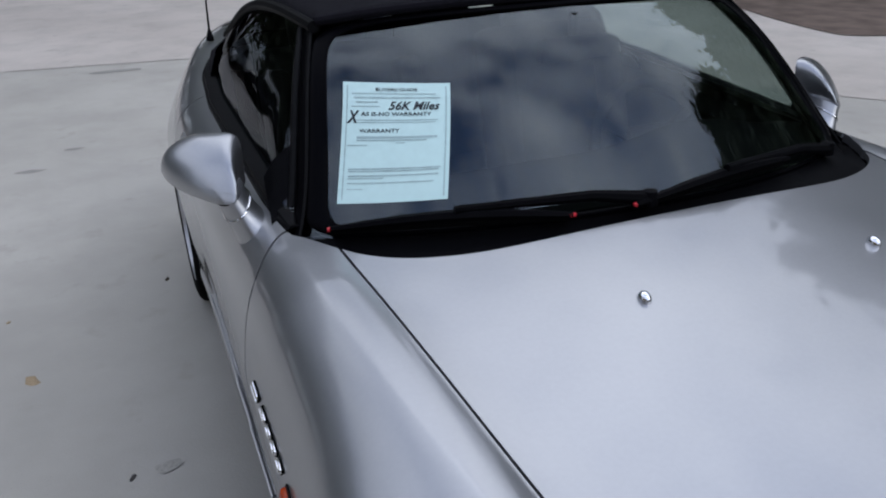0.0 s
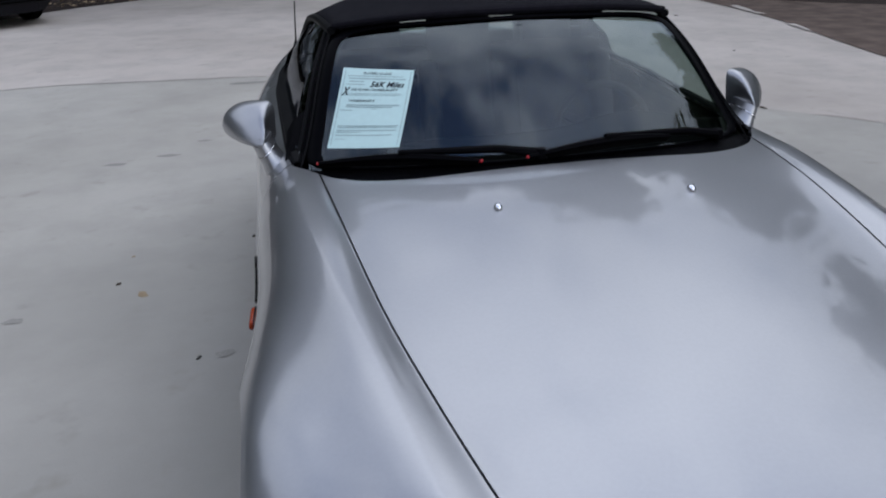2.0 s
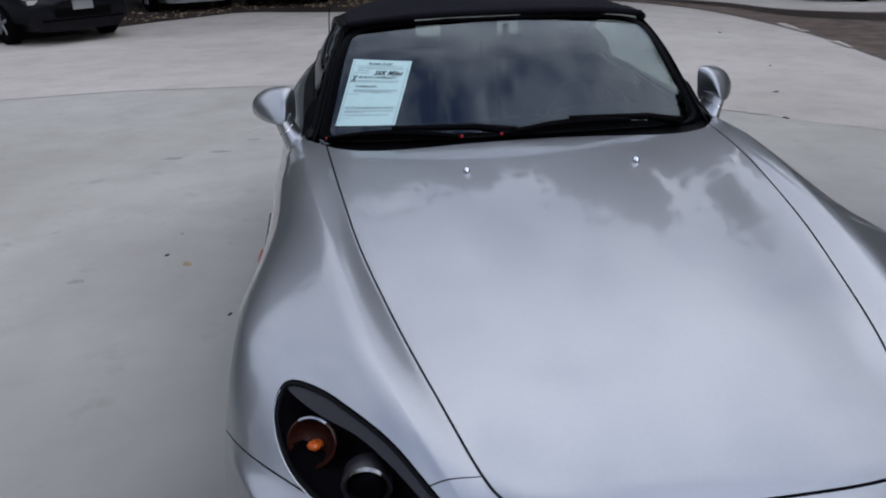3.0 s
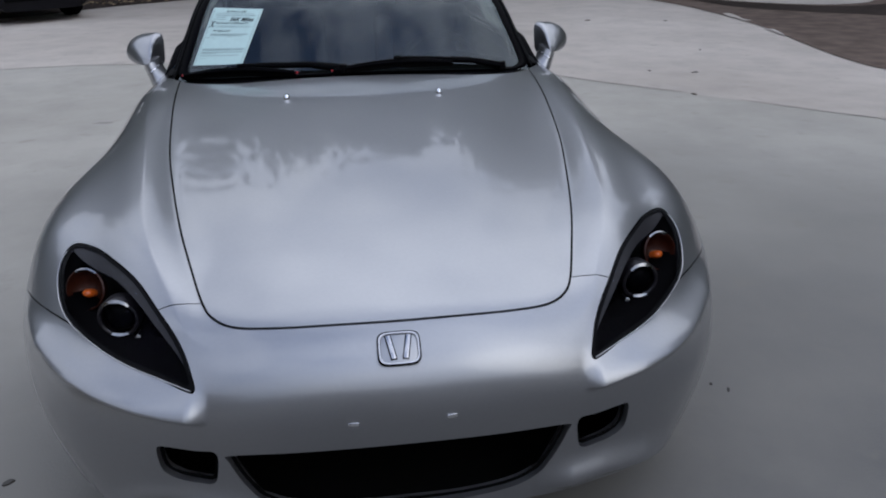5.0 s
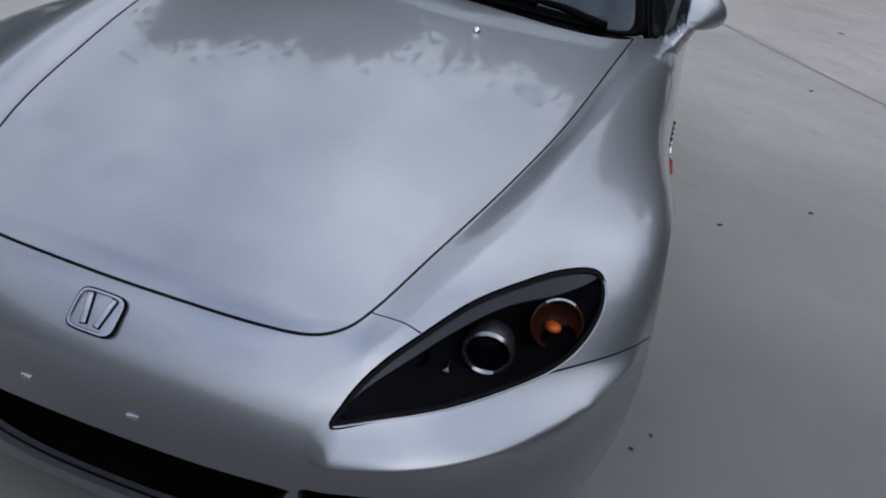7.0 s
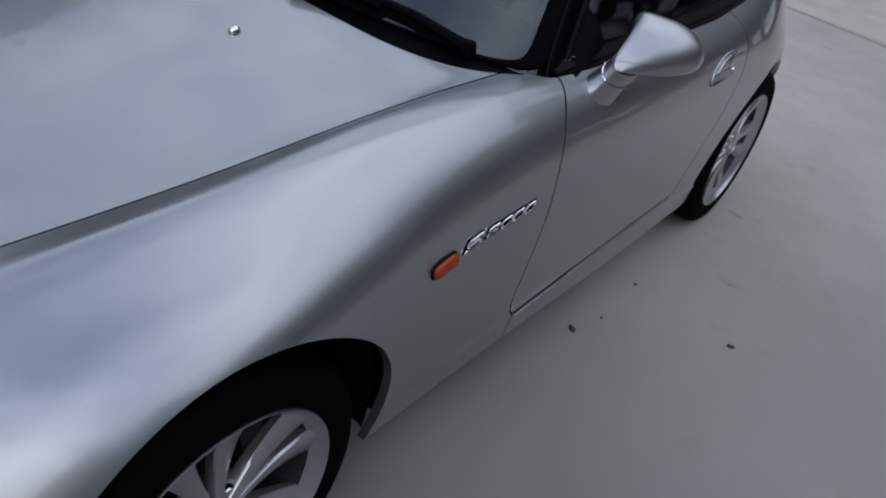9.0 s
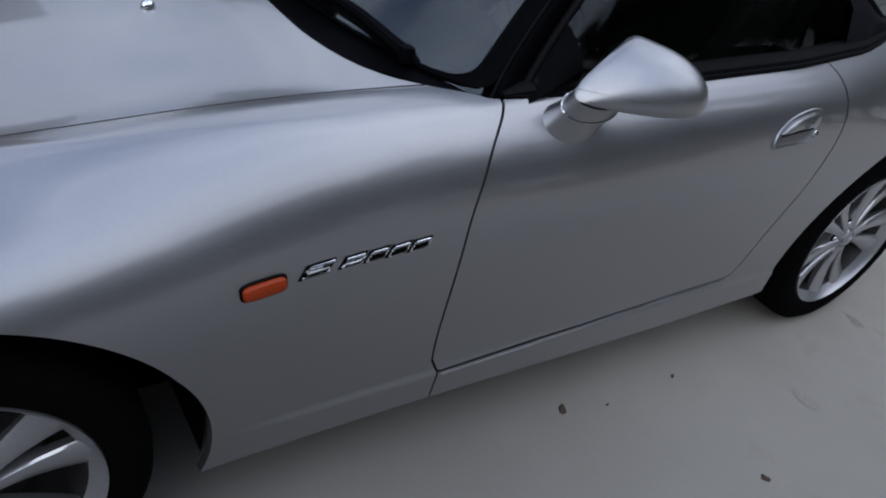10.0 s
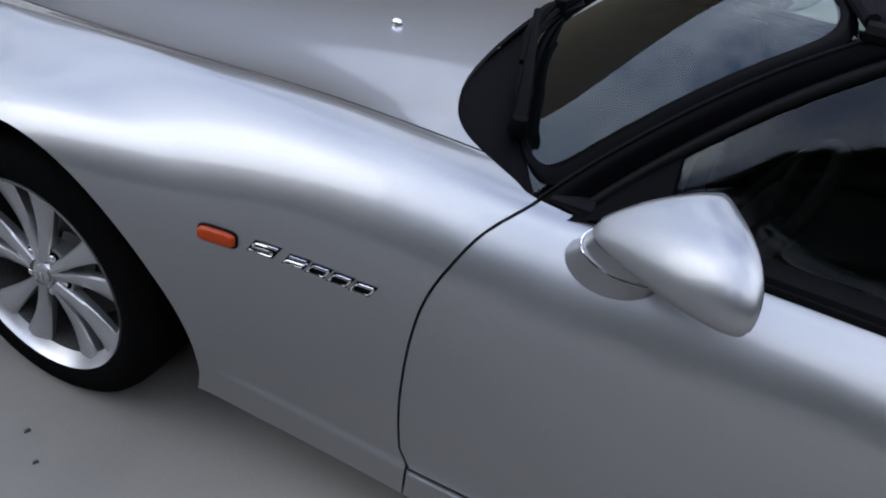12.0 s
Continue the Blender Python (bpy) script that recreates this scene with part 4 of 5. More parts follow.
def lamp(side):
    h = tagged(new("headlamp"), "swept-back dark headlamp with projector lens and amber indicator")
    h.parent = car
    flip = np.array([side, 1, 1])

    def skin(name, keeps, material, offset, label="", rim=0.0):
        v, n, f = cut_skin(keeps, SKIN - NORMAL * offset[..., None], NORMAL)
        if rim:
            v, n, f = flanged(v, n, f, rim)
        if side < 0:
            f = [list(reversed(x)) for x in f]
        return mesh_part(name, v * flip, f, material, h, label, n * flip)
    skin("lens", [in_lamp - .0045], LENSGLASS, np.full(SX.shape, .001), "clear smooth lens")
    skin("gasket", [in_lamp - .0005, .0065 - in_lamp], SEAL, np.full(SX.shape, .002))
    skin("housing", [in_lamp - .003], LAMPBLACK, .004 + .105 * (1 - np.exp(-DEPTH / .035)), "black inner housing")
    upper = closed_curve([(.725, -.293), (.738, -.303), (.683, -.378), (.612, -.46), (.55, -.545), (.492, -.63), (.44, -.697), (.415, -.737), (.40, -.75), (.43, -.68), (.49, -.59), (.545, -.505), (.61, -.415), (.668, -.335)])
    skin("brow_trim", [np.minimum(inside(SX, SY, upper), SZ - .5), in_lamp - .006], LAMPGREY, np.full(SX.shape, .006), "grey trim along the upper edge", .02)
    ahead = pose(.593 * side, -.505, .599, 0, 0, 6 * side)
    face = ahead @ pose(0, 0, 0, 90, 0, 0)
    part("projector_ring", moved(lathe([(.037, .02), (.040, .023), (.0445, .022), (.0465, .014), (.044, -.02), (.038, -.03), (.037, .0)], 40, "z"), face), LAMPGREY, h, "dark ring round the projector")
    # crescents of brighter metal on the dark ring stand in for its reflections
    for turn, reach, bold in ((90, 42, .0055), (270, 28, .004)):
        arc = []
        for k in range(13):
            a, f = radians(turn + reach * (k - 6) / 6), math.cos((k - 6) / 6 * 1.4) ** .5
            arc.append([(q * math.cos(a), q * math.sin(a), z) for q, z in ((.0395 - bold * f, .021), (.0405, .0255), (.0415 + bold * f, .022))])
        part("ring_glint", moved(loft(arc), face), RING, h, "bright crescent standing in for the ring's glint")
    part("projector_lens", moved(lathe([(0, .026), (.014, .024), (.026, .018), (.034, .008), (.036, -.01)], 32, "z"), face), GLOSSBLACK, h, "dark glassy projector lens")
    bowl = lathe([(0, -.032), (.012, -.03), (.034, -.02), (.045, 0), (.050, .016), (.047, .018), (.043, .004)], 28, "z")
    part("indicator_bowl", moved(bowl, pose(.688 * side, -.388, .613, 70, 0, 20 * side)), AMBERBOWL, h, "dim amber indicator reflector")
    arc = []
    for k in range(9):
        a = radians(90 + 34 * (k - 4) / 4)
        arc.append([(q * math.cos(a), q * math.sin(a), z) for q, z in ((.0435, .0165), (.047, .0195), (.0505, .017))])
    part("indicator_rim", moved(loft(arc), pose(.688 * side, -.388, .613, 70, 0, 20 * side)), RING, h, "bright arc on the indicator's rim")
    bulb = lathe([(0, .012), (.005, .011), (.009, .006), (.010, 0), (.010, -.016)], 24, "z")
    bmesh.ops.scale(bulb, vec=(1.35, 1, 1), verts=bulb.verts)
    part("indicator_bulb", moved(bulb, pose(.690 * side, -.396, .606, 70, 0, 20 * side)), AMBERLAMP, h)
    part("main_beam_bowl", moved(lathe([(.004, -.02), (.012, -.015), (.018, -.003), (.020, .007)], 28, "z"), pose(.492 * side, -.588, .600, 70, 0, 4 * side)), RING, h, "small bright reflector")
    part("parking_bulb", moved(lathe([(0, .02), (.006, .018), (.008, .008), (.008, -.01)], 16, "z"), pose(.540 * side, -.572, .582, 84, 0, 4 * side)), CHROME, h)


def skin_height(x, y):
    """The height of the outer skin over a place in plan."""
    d = (SX - x) ** 2 + (SY - y) ** 2 + 9 * (SZ < .5)
    k = np.argsort(d, axis=None)[:6]
    w = 1 / (d.ravel()[k] + 1e-6)
    return float((SZ.ravel()[k] * w).sum() / w.sum())


for side in (1, -1):
    lamp(side)
    outline = spline(np.array([(.752, -.2955), (.7655, -.345), (.7385, -.441), (.671, -.546), (.576, -.6495), (.481, -.7155), (.415, -.7525)]), np.arange(7), np.linspace(0, 6, 48))
    heights = [skin_height(x, y) for x, y in outline]
    heights = [sum(heights[max(i - 2, 0):i + 3]) / len(heights[max(i - 2, 0):i + 3]) for i in range(len(heights))]
    line = [Vector((x * side, y, z)) for (x, y), z in zip(outline, heights)]
    # alloy tube stands in for the highlight along the lamp's lower seam
    part("lens_glint", tube(line, .0015, 6), ALLOY, car, "thin alloy tube as the highlight under the headlamp")

# ---- badge shapes, side markers ----
nose = Matrix.Translation((0, -.757, .603)) @ pose(0, 0, 0, 42, 0, 0).to_4x4()


def ring_of(w, h, r, t, lift):
    """A rounded square ring in the xy plane."""
    rows = []
    for inset, z in ((0, 0), (0, lift), (t, lift), (t, 0)):
        row = []
        for k in range(40):
            a = 2 * math.pi * k / 40
            c, s = math.cos(a), math.sin(a)
            e = (abs(c) ** 5 + abs(s) ** 5) ** (-.2)
            row.append((c * e * (w - inset), s * e * (h - inset), z))
        rows.append(row)
    return loft(rows, close=True)


badge = part("nose_emblem", moved(ring_of(.041, .0335, .01, .003, .005), nose), EMBLEM, car, "chrome rounded-square emblem")
part("emblem_back", moved(block((.074, .059, .003), bevel=.001), nose), PAINT, badge)
for s in (1, -1):
    part("emblem_shadow_line", moved(block((.0135, .053, .003), bevel=.001), nose @ Matrix.Translation((.0165 * s, .002, .002)) @ pose(0, 0, 0, 0, 0, -11 * s).to_4x4()), SHADE, badge)
    part("emblem_bar", moved(block((.0095, .050, .005), bevel=.0015), nose @ Matrix.Translation((.0165 * s, .002, .004)) @ pose(0, 0, 0, 0, 0, -11 * s).to_4x4()), EMBLEM, badge)
part("emblem_edge", moved(ring_of(.044, .0365, .01, .004, .002), nose), SHADE, badge)


for s in (1, -1):
    clip = moved(block((.022, .006, .008), bevel=.002), pose(.0995 * s, -.8095, .468, 0, 0, 8 * s))
    part("plate_clip", clip, CHROME, car, "small bright number plate clip")


def side_spot(y, z):
    """A place on the car's flank, its outward normal and the way along it."""
    d = (SY - y) ** 2 + (SZ - z) ** 2 + 9 * (SX < .5)
    i, j = np.unravel_index(d.argmin(), d.shape)
    n = Vector(NORMAL[i, j])
    at = Vector(SKIN[i, j])
    at.y, at.z = y, z
    return at, n


def on_side(side, y, z, tilt=0):
    """Local x runs back along the flank, y up and z outward on the left side; mirrored for reading on the right."""
    at, n = side_spot(y, z)
    back = (Vector((0, 1, 0)) - n * n.y).normalized()
    up = n.cross(back)
    m = Matrix((( back.x, up.x, n.x, at.x), (back.y, up.y, n.y, at.y), (back.z, up.z, n.z, at.z), (0, 0, 0, 1)))
    return m @ pose(0, 0, 0, 0, 0, tilt)


for side in (1, -1):
    m = on_side(side, .481, .639, 5)
    def pebble(w, h, rows):
        out = []
        for f, lift in rows:
            ring = []
            for k in range(32):
                a = 2 * math.pi * k / 32
                c, t = math.cos(a), math.sin(a)
                e = (abs(c) ** 4.5 + abs(t) ** 4.5) ** (-1 / 4.5)
                ring.append((c * e * (w - h * (1 - f)), t * e * h * f, lift))
            out.append(ring)
        return loft(out, close=True, caps=True)
    lens = pebble(.037, .0135, ((1.0, -.006), (1.0, .005), (.95, .0085), (.82, .0108), (.55, .0122), (.1, .0126)))
    base = pebble(.0405, .017, ((1.0, -.010), (1.0, .001), (.95, .003), (.8, .0035)))
    rib = joined(*[block((.001, .016, .0012), (-.025 + .005 * k, 0, .0108), 0) for k in range(11)])
    lens, base, rib = moved(lens, m), moved(base, m), moved(rib, m)
    if side < 0:
        lens, base, rib = mirrored(lens), mirrored(base), mirrored(rib)
    mark = part("side_marker", lens, AMBER, car, "orange oblong side marker lamp")
    part("marker_base", base, SEAL, mark)
    part("marker_rib", rib, AMBER, mark)
    # five slanted chrome shapes, each on a black block for the shadow between strokes
    plaque = tagged(new("flank_badge"), "row of five slanted chrome badge shapes")
    plaque.parent = car
    x = 0
    for k, (w, gap, bars) in enumerate(((.050, .020, 3), (.039, .006, 3), (.036, .006, 2), (.036, .006, 2), (.036, 0, 2))):
        along = x + w / 2
        y = (.548 + along) if side > 0 else (.784 - along)
        z = .655 + .055 * (y - .66)
        m = on_side(side, y, z, 6)
        shear = Matrix(((1, .75 if side > 0 else -.75, 0, 0), (0, 1, 0, 0), (0, 0, 1, 0), (0, 0, 0, 1)))
        hgt, wide = (.0165 if k == 0 else .0135), w * .46
        stroke = .0026
        if bars == 3:
            turn = [(wide, hgt / 2), (-wide * .8, hgt / 2), (-wide, hgt * .3), (-wide * .8, 0), (wide * .8, 0), (wide, -hgt * .3), (wide * .8, -hgt / 2), (-wide, -hgt / 2)]
            if k:
                turn = [(-px, py) for px, py in turn]
        else:
            turn = [(-wide * .8, hgt / 2), (wide * .8, hgt / 2), (wide, hgt * .3), (wide, -hgt * .3), (wide * .8, -hgt / 2), (-wide * .8, -hgt / 2), (-wide, -hgt * .3), (-wide, hgt * .3), (-wide * .8, hgt / 2)]
        shape, dark = tube([Vector((px, py, .0035)) for px, py in turn], stroke, 8), block((w + .003, hgt + .0075, .002), (0, 0, .001), .0008)
        for bm, mt, nm in ((dark, SHADE, "badge_shade"), (shape, CHROME, "badge_shape")):
            moved(bm, m @ shear)
            part(nm, mirrored(bm) if side < 0 else bm, mt, plaque)
        x += w + gap

# ---- cabin ----
def cushion(size, at, rx=0, bevel=.05):
    return moved(block(size, bevel=bevel, segments=4), pose(*at, rx, 0, 0))


floor_rows = [[(-.62, y, z), (-.3, y, z - .02), (0, y, z + .12), (.3, y, z - .02), (.62, y, z)] for y, z in ((.75, .45), (.9, .3), (1.6, .28), (2.1, .3), (2.2, .6), (2.35, .86))]
part("cabin_floor", loft(floor_rows), SHADE, car)
for side in (1, -1):
    rows = [[(side * .70, y, .84), (side * .66, y, .8), (side * .655, y, .5), (side * .62, y, .28)] for y in span(.8, 2.2, 8)]
    part("door_lining", loft(rows), LEATHER, car, "dark inner door trim")
dash = []
for x in span(-.68, .68, 25):
    hood = .045 * math.exp(-((x - .37) / .17) ** 2)
    g = screen_at(x / .705, .0)
    dash.append([(x, g.y + .03, g.z - .03), (x, g.y + .12, .872 + hood * .3), (x, 1.08, .865 + hood), (x, 1.16, .845 + hood), (x, 1.19, .79 + hood * .4), (x, 1.13, .62), (x, 1.05, .45)])
part("dashboard", loft(dash), LEATHER, car, "dark dashboard with a hooded binnacle")
column = pose(.37, 1.30, .775, 66, 0, 0)
wheel_rim = []
for k in range(40):
    a = 2 * math.pi * k / 40
    wheel_rim.append([column @ Vector(((.178 + .015 * math.cos(b)) * math.cos(a), (.178 + .015 * math.cos(b)) * math.sin(a), .015 * math.sin(b))) for b in [2 * math.pi * q / 10 for q in range(10)]])
wheel_rim.append(wheel_rim[0])
steer = part("steering_wheel", loft(wheel_rim, close=True), LEATHER, car, "dark leather steering wheel")
part("steering_boss", moved(block((.15, .12, .05), bevel=.02), column), LEATHER, steer)
for a in (90, 210, 330):
    part("steering_spoke", moved(block((.12, .03, .015), (.11, 0, 0), .005), column @ pose(0, 0, 0, 0, 0, a + 180)), LEATHER, steer)
for side in (1, -1):
    s = tagged(new("seat"), "dark leather bucket seat")
    s.parent = car
    part("seat_cushion", cushion((.48, .5, .16), (.36 * side, 1.55, .42), 8), LEATHER, s)
    part("seat_back", cushion((.46, .14, .6), (.36 * side, 1.86, .72), -18), LEATHER, s)
    part("head_restraint", cushion((.24, .09, .17), (.36 * side, 1.99, 1.06), -14, .04), LEATHER, s)
    for q in (1, -1):
        part("seat_bolster", cushion((.08, .16, .5), ((.36 + .2 * q) * side, 1.80, .72), -18, .035), LEATHER, s)
part("wind_deflector", block((.27, .014, .30), (.015, 2.06, .97), .006), LEATHER, car, "dark wind deflector between the seats")
part("rear_bulkhead", block((1.16, .03, .50), (0, 2.09, .785), .012), LEATHER, car, "dark trimmed panel behind the seats")


# ---- yard ----
def strip(name, points, width, z, material, label, rough=.3, seed=1):
    """A thin uneven band on the ground along a line."""
    rng = random.Random(seed)
    pts = []
    for (x0, y0), (x1, y1) in zip(points, points[1:]):
        n = max(2, int(math.hypot(x1 - x0, y1 - y0) / .25))
        pts += [(x0 + (x1 - x0) * k / n, y0 + (y1 - y0) * k / n) for k in range(n)]
    pts.append(points[-1])
    rows = []
    for i, (x, y) in enumerate(pts):
        a, b = pts[max(i - 1, 0)], pts[min(i + 1, len(pts) - 1)]
        d = Vector((b[0] - a[0], b[1] - a[1], 0)).normalized()
        s = Vector((-d.y, d.x, 0))
        w0, w1 = (width / 2 * (1 + rough * rng.uniform(-1, 1)) for _ in range(2))
        rows.append([Vector((x, y, z)) + s * w0, Vector((x, y, z)) - s * w1])
    ob = part(name, loft(rows), material, None, label, smooth=False)
    return tagged(ob, category=name.replace("_", " "), kind="structure")


def patch(name, outline, z, material, label):
    ob = sheet(name, [tuple(p) for p in closed_curve(outline, 5)], z, material, label)
    return tagged(ob, category=name.replace("_", " "), kind="structure")


patch("slab", [(-30, 2), (-9, 5.6), (-4, 6.72), (-2.8, 6.9), (-1.2, 6.75), (1.2, 6.4), (2.3, 4.95), (3, 4.15), (3.7, 3.35), (5.5, 1.4), (9, -2), (30, -2), (30, 40), (-30, 40)], .001, TANSLAB, "tan weathered concrete slab behind the joint")
strip("ground_joint", [(-9, 5.6), (-4, 6.72), (-2.8, 6.9), (-1.2, 6.75), (1.2, 6.4)], .022, .0035, CRACK, "worn joint between concrete slabs", .7, 2)
strip("ground_joint", [(1.2, 6.4), (2.3, 4.95), (2.9, 4.3)], .02, .0042, CRACK, "fine diagonal crack in the concrete", .7, 3)
strip("ground_joint", [(3.25, 3.9), (3.7, 3.35), (5.5, 1.4)], .016, .0042, CRACK, "fine diagonal crack in the concrete", .7, 4)
patch("soil", [(-30, 6), (-9, 9.4), (-5.7, 11.9), (-5.07, 12.4), (-4.3, 13.5), (-3.4, 14.4), (-2.5, 15.1), (-1.1, 14.6), (0, 14.3), (.6, 14.1), (1.25, 14.4), (2.5, 15.2), (3.8, 15.6), (3.6, 24), (-2, 38), (-30, 38)], .0045, SOIL, "dark brown soil with leaf litter past the concrete")
patch("gutter", [(3.7, 15.6), (5.2, 14.3), (5.9, 12.3), (6.0, 10.2), (5.85, 8.35), (5.48, 6.6), (5.28, 5.4), (5.43, 4.85), (6.6, 4.7), (9, 5.0), (12, 8), (14, 13), (12.5, 13.5), (10.5, 12.2), (9.3, 11), (8.2, 10.9), (7.25, 11.9), (6.8, 13.6), (5.5, 15.6), (3.7, 16.3)], .0085, GUTTER, "brown damp silt along the yard's edge")
patch("wet_soil", [(5.6, 14.9), (6.5, 12.6), (6.85, 10.6), (8.5, 8.9), (9.6, 8.2), (12, 9.5), (13, 12.2), (10.7, 11.5), (9.3, 10.6), (8.2, 10.6), (7.2, 11.7), (6.7, 13.4)], .0125, WETSOIL, "dark wet soil in the low edge of the yard")
strip("slab_edge", [(6.12, 9.9), (6.02, 9.4), (5.95, 8.9)], .09, .0165, TANSLAB, "broken pale concrete edge in the silt", .8, 5)
strip("slab_edge", [(5.76, 7.95), (5.66, 7.4)], .08, .0165, TANSLAB, "broken pale concrete edge in the silt", .8, 6)

rng = random.Random(11)


def litter(name, x, y, size, material, label, thick=.004):
    """A curled scrap on the ground, with an uneven outline."""
    bm = bmesh.new()
    top, low = [], []
    n = 9
    turn = rng.uniform(0, 6)
    for k in range(n):
        a = 2 * math.pi * k / n
        r = size * rng.uniform(.55, 1.0)
        px, py = r * math.cos(a) * 1.25, r * math.sin(a) * .7
        qx, qy = px * math.cos(turn) - py * math.sin(turn), px * math.sin(turn) + py * math.cos(turn)
        lift = thick * rng.uniform(.6, 1.5)
        top.append(bm.verts.new((x + qx * .9, y + qy * .9, lift)))
        low.append(bm.verts.new((x + qx, y + qy, .0005)))
    c = bm.verts.new((x, y, thick * 1.6))
    for k in range(n):
        j = (k + 1) % n
        bm.faces.new((low[k], low[j], top[j], top[k]))
        bm.faces.new((top[k], top[j], c))
    bm.faces.new(low[::-1])
    ob = part(name, bm, material)
    return tagged(ob, label, name.replace("_", " "), group="scraps on the concrete")


for x, y, s in ((.845, 1.33, .016), (1.24, 1.685, .013), (2.97, 4.19, .035), (-1.54, 2.155, .014), (3.76, 9.6, .07), (1.68, 2.13, .013), (-.95, 2.57, .012)):
    litter("dead_leaf", x, y, s, DEADLEAF, "small dark dead leaf on the concrete", .006)
for x, y, s in ((-1.42, 2.03, .036), (-1.52, 2.46, .010)):
    litter("tan_leaf", x, y, s, TANLEAF, "flattened tan leaf on the concrete", .0022)
for x, y, s in ((.87, 1.725, .007), (.88, 1.46, .005), (-1.14, 1.42, .012), (1.09, -.15, .010), (1.05, -.11, .006), (.98, .07, .008), (1.03, .15, .006), (2.56, 7.32, .03), (1.95, 4.55, .02), (3.03, 5.35, .02), (3.43, 5.18, .04), (4.11, 6.52, .03), (-1.04, -.27, .016), (4.84, 9.26, .05)):
    litter("grit", x, y, s, PEBBLE, "small dark crumb of grit on the concrete", .005)
for x, y, a, b, seed in ((-1.86, 4.05, .10, .035, 1), (-1.54, 4.17, .09, .03, 2), (-1.91, 1.9, .05, .03, 3), (.93, 2.57, .045, .016, 4), (1.1, 2.05, .05, .03, 5), (-1.32, 4.48, .07, .02, 6), (-1.04, 6.45, .30, .06, 7), (-1.04, 1.43, .05, .03, 8)):
    r2 = random.Random(seed)
    ring = [(x + a * math.cos(t) * r2.uniform(.6, 1), y + b * math.sin(t) * r2.uniform(.6, 1.1)) for t in [2 * math.pi * k / 9 for k in range(9)]]
    patch("stain", ring, .0015 + .0002 * seed, STAIN, "faint grey stain on the concrete")

# ---- leaf litter on the soil ----
def scraps(name, count, material, label, seed):
    """Curled leaf scraps strewn over the soil, too many to count."""
    r = random.Random(seed)
    verts, faces = [], []
    for _ in range(count):
        x = r.uniform(-7, 3.6)
        y = (12.5 + (x + 5) * .75 if x < -2.4 else 14.6 + .1 * abs(x)) + .9 + abs(r.gauss(0, 1.6))
        u = r.uniform(0, math.pi)
        n = r.uniform(.03, .075)
        dx, dy = n * math.cos(u), n * math.sin(u)
        k = len(verts)
        verts += [(x - dx, y - dy, .006), (x + dy * .5, y - dx * .5, r.uniform(.008, .03)), (x + dx, y + dy, r.uniform(.006, .02)), (x - dy * .5, y + dx * .5, .007), (x, y, r.uniform(.02, .035))]
        faces += [(k, k + 1, k + 4), (k + 1, k + 2, k + 4), (k + 2, k + 3, k + 4), (k + 3, k, k + 4)]
    ob = mesh_part(name, verts, faces, material, None, label, smooth=False)
    tagged(ob, category="leaf litter", kind="stuff")


scraps("leaf_litter", 500, TANLEAF, "dry tan leaves strewn over the dark soil", 21)
scraps("leaf_litter", 500, DEADLEAF, "rotting dark leaves strewn over the soil", 22)


# ---- buildings, trees ----
def wall(name, x0, x1, y0, y1, height, label):
    ob = part(name, block((x1 - x0, y1 - y0, height), ((x0 + x1) / 2, (y0 + y1) / 2, height / 2), .02, 1), BLOCKWORK, None, label, smooth=False)
    return tagged(ob, category="wall", kind="structure")


# unseen wall, added for the dark it puts into the bumper's reflections
wall("unseen_wall_south", -9, 18, -11.3, -11.0, 2.5, "plain unseen wall added to darken reflections in the nose")
wall("wall_west", -11.3, -11.0, -20, .5, 7.0, "plain brown wall of a building west of the yard").data.materials[0] = BROWNWALL


def tree(seed, height, spread):
    """A tapered trunk with limbs and an uneven, gappy crown of leaf clumps."""
    r = random.Random(seed)
    t = tagged(new("tree"), "tall leafy tree beyond the yard", "tree", "trees round the yard")
    trunk = [Vector((.12 * math.sin(z * .5 + seed), .12 * math.cos(z * .4 + seed), z)) for z in span(0, height * .8, 9)]
    pieces = [tube(trunk, [.26 * (1 - .85 * i / 8) + .02 for i in range(9)], 8)]
    tips = []
    for k in range(18):
        f = r.uniform(.16, .95)
        p = trunk[0].lerp(trunk[-1], f)
        a = r.uniform(0, 2 * math.pi)
        long = spread * (1.15 - f * .75) * r.uniform(.6, 1.1)
        tip = p + Vector((math.cos(a) * long, math.sin(a) * long, long * r.uniform(.1, .55)))
        mid = p.lerp(tip, .5) + Vector((0, 0, .1 * long))
        pieces.append(tube([p, mid, tip], [.09 * (1.1 - f), .055 * (1.1 - f), .015], 6))
        tips += [(mid, long * .42), (tip, long * .48), (p.lerp(tip, .8) + Vector((0, 0, .2 * long)), long * .4)]
    tips.append((trunk[-1], spread * .4))
    part("trunk", joined(*pieces), BARK, t)
    verts, faces = [], []
    for c, rad in tips:
        for _ in range(250):
            d = Vector((r.gauss(0, 1), r.gauss(0, 1), r.gauss(0, .75)))
            q = c + d * rad * .55
            s = r.uniform(.12, .25)
            u = Vector((r.gauss(0, 1), r.gauss(0, 1), r.gauss(0, .6))).normalized()
            w = u.cross(Vector((r.gauss(0, 1), r.gauss(0, 1), r.gauss(0, 1)))).normalized()
            i = len(verts)
            verts += [q - u * s, q - w * s * .6, q + u * s, q + w * s * .6]
            faces.append((i, i + 1, i + 2, i + 3))
    mesh_part("crown", verts, faces, LEAF, t, smooth=False)
    return t


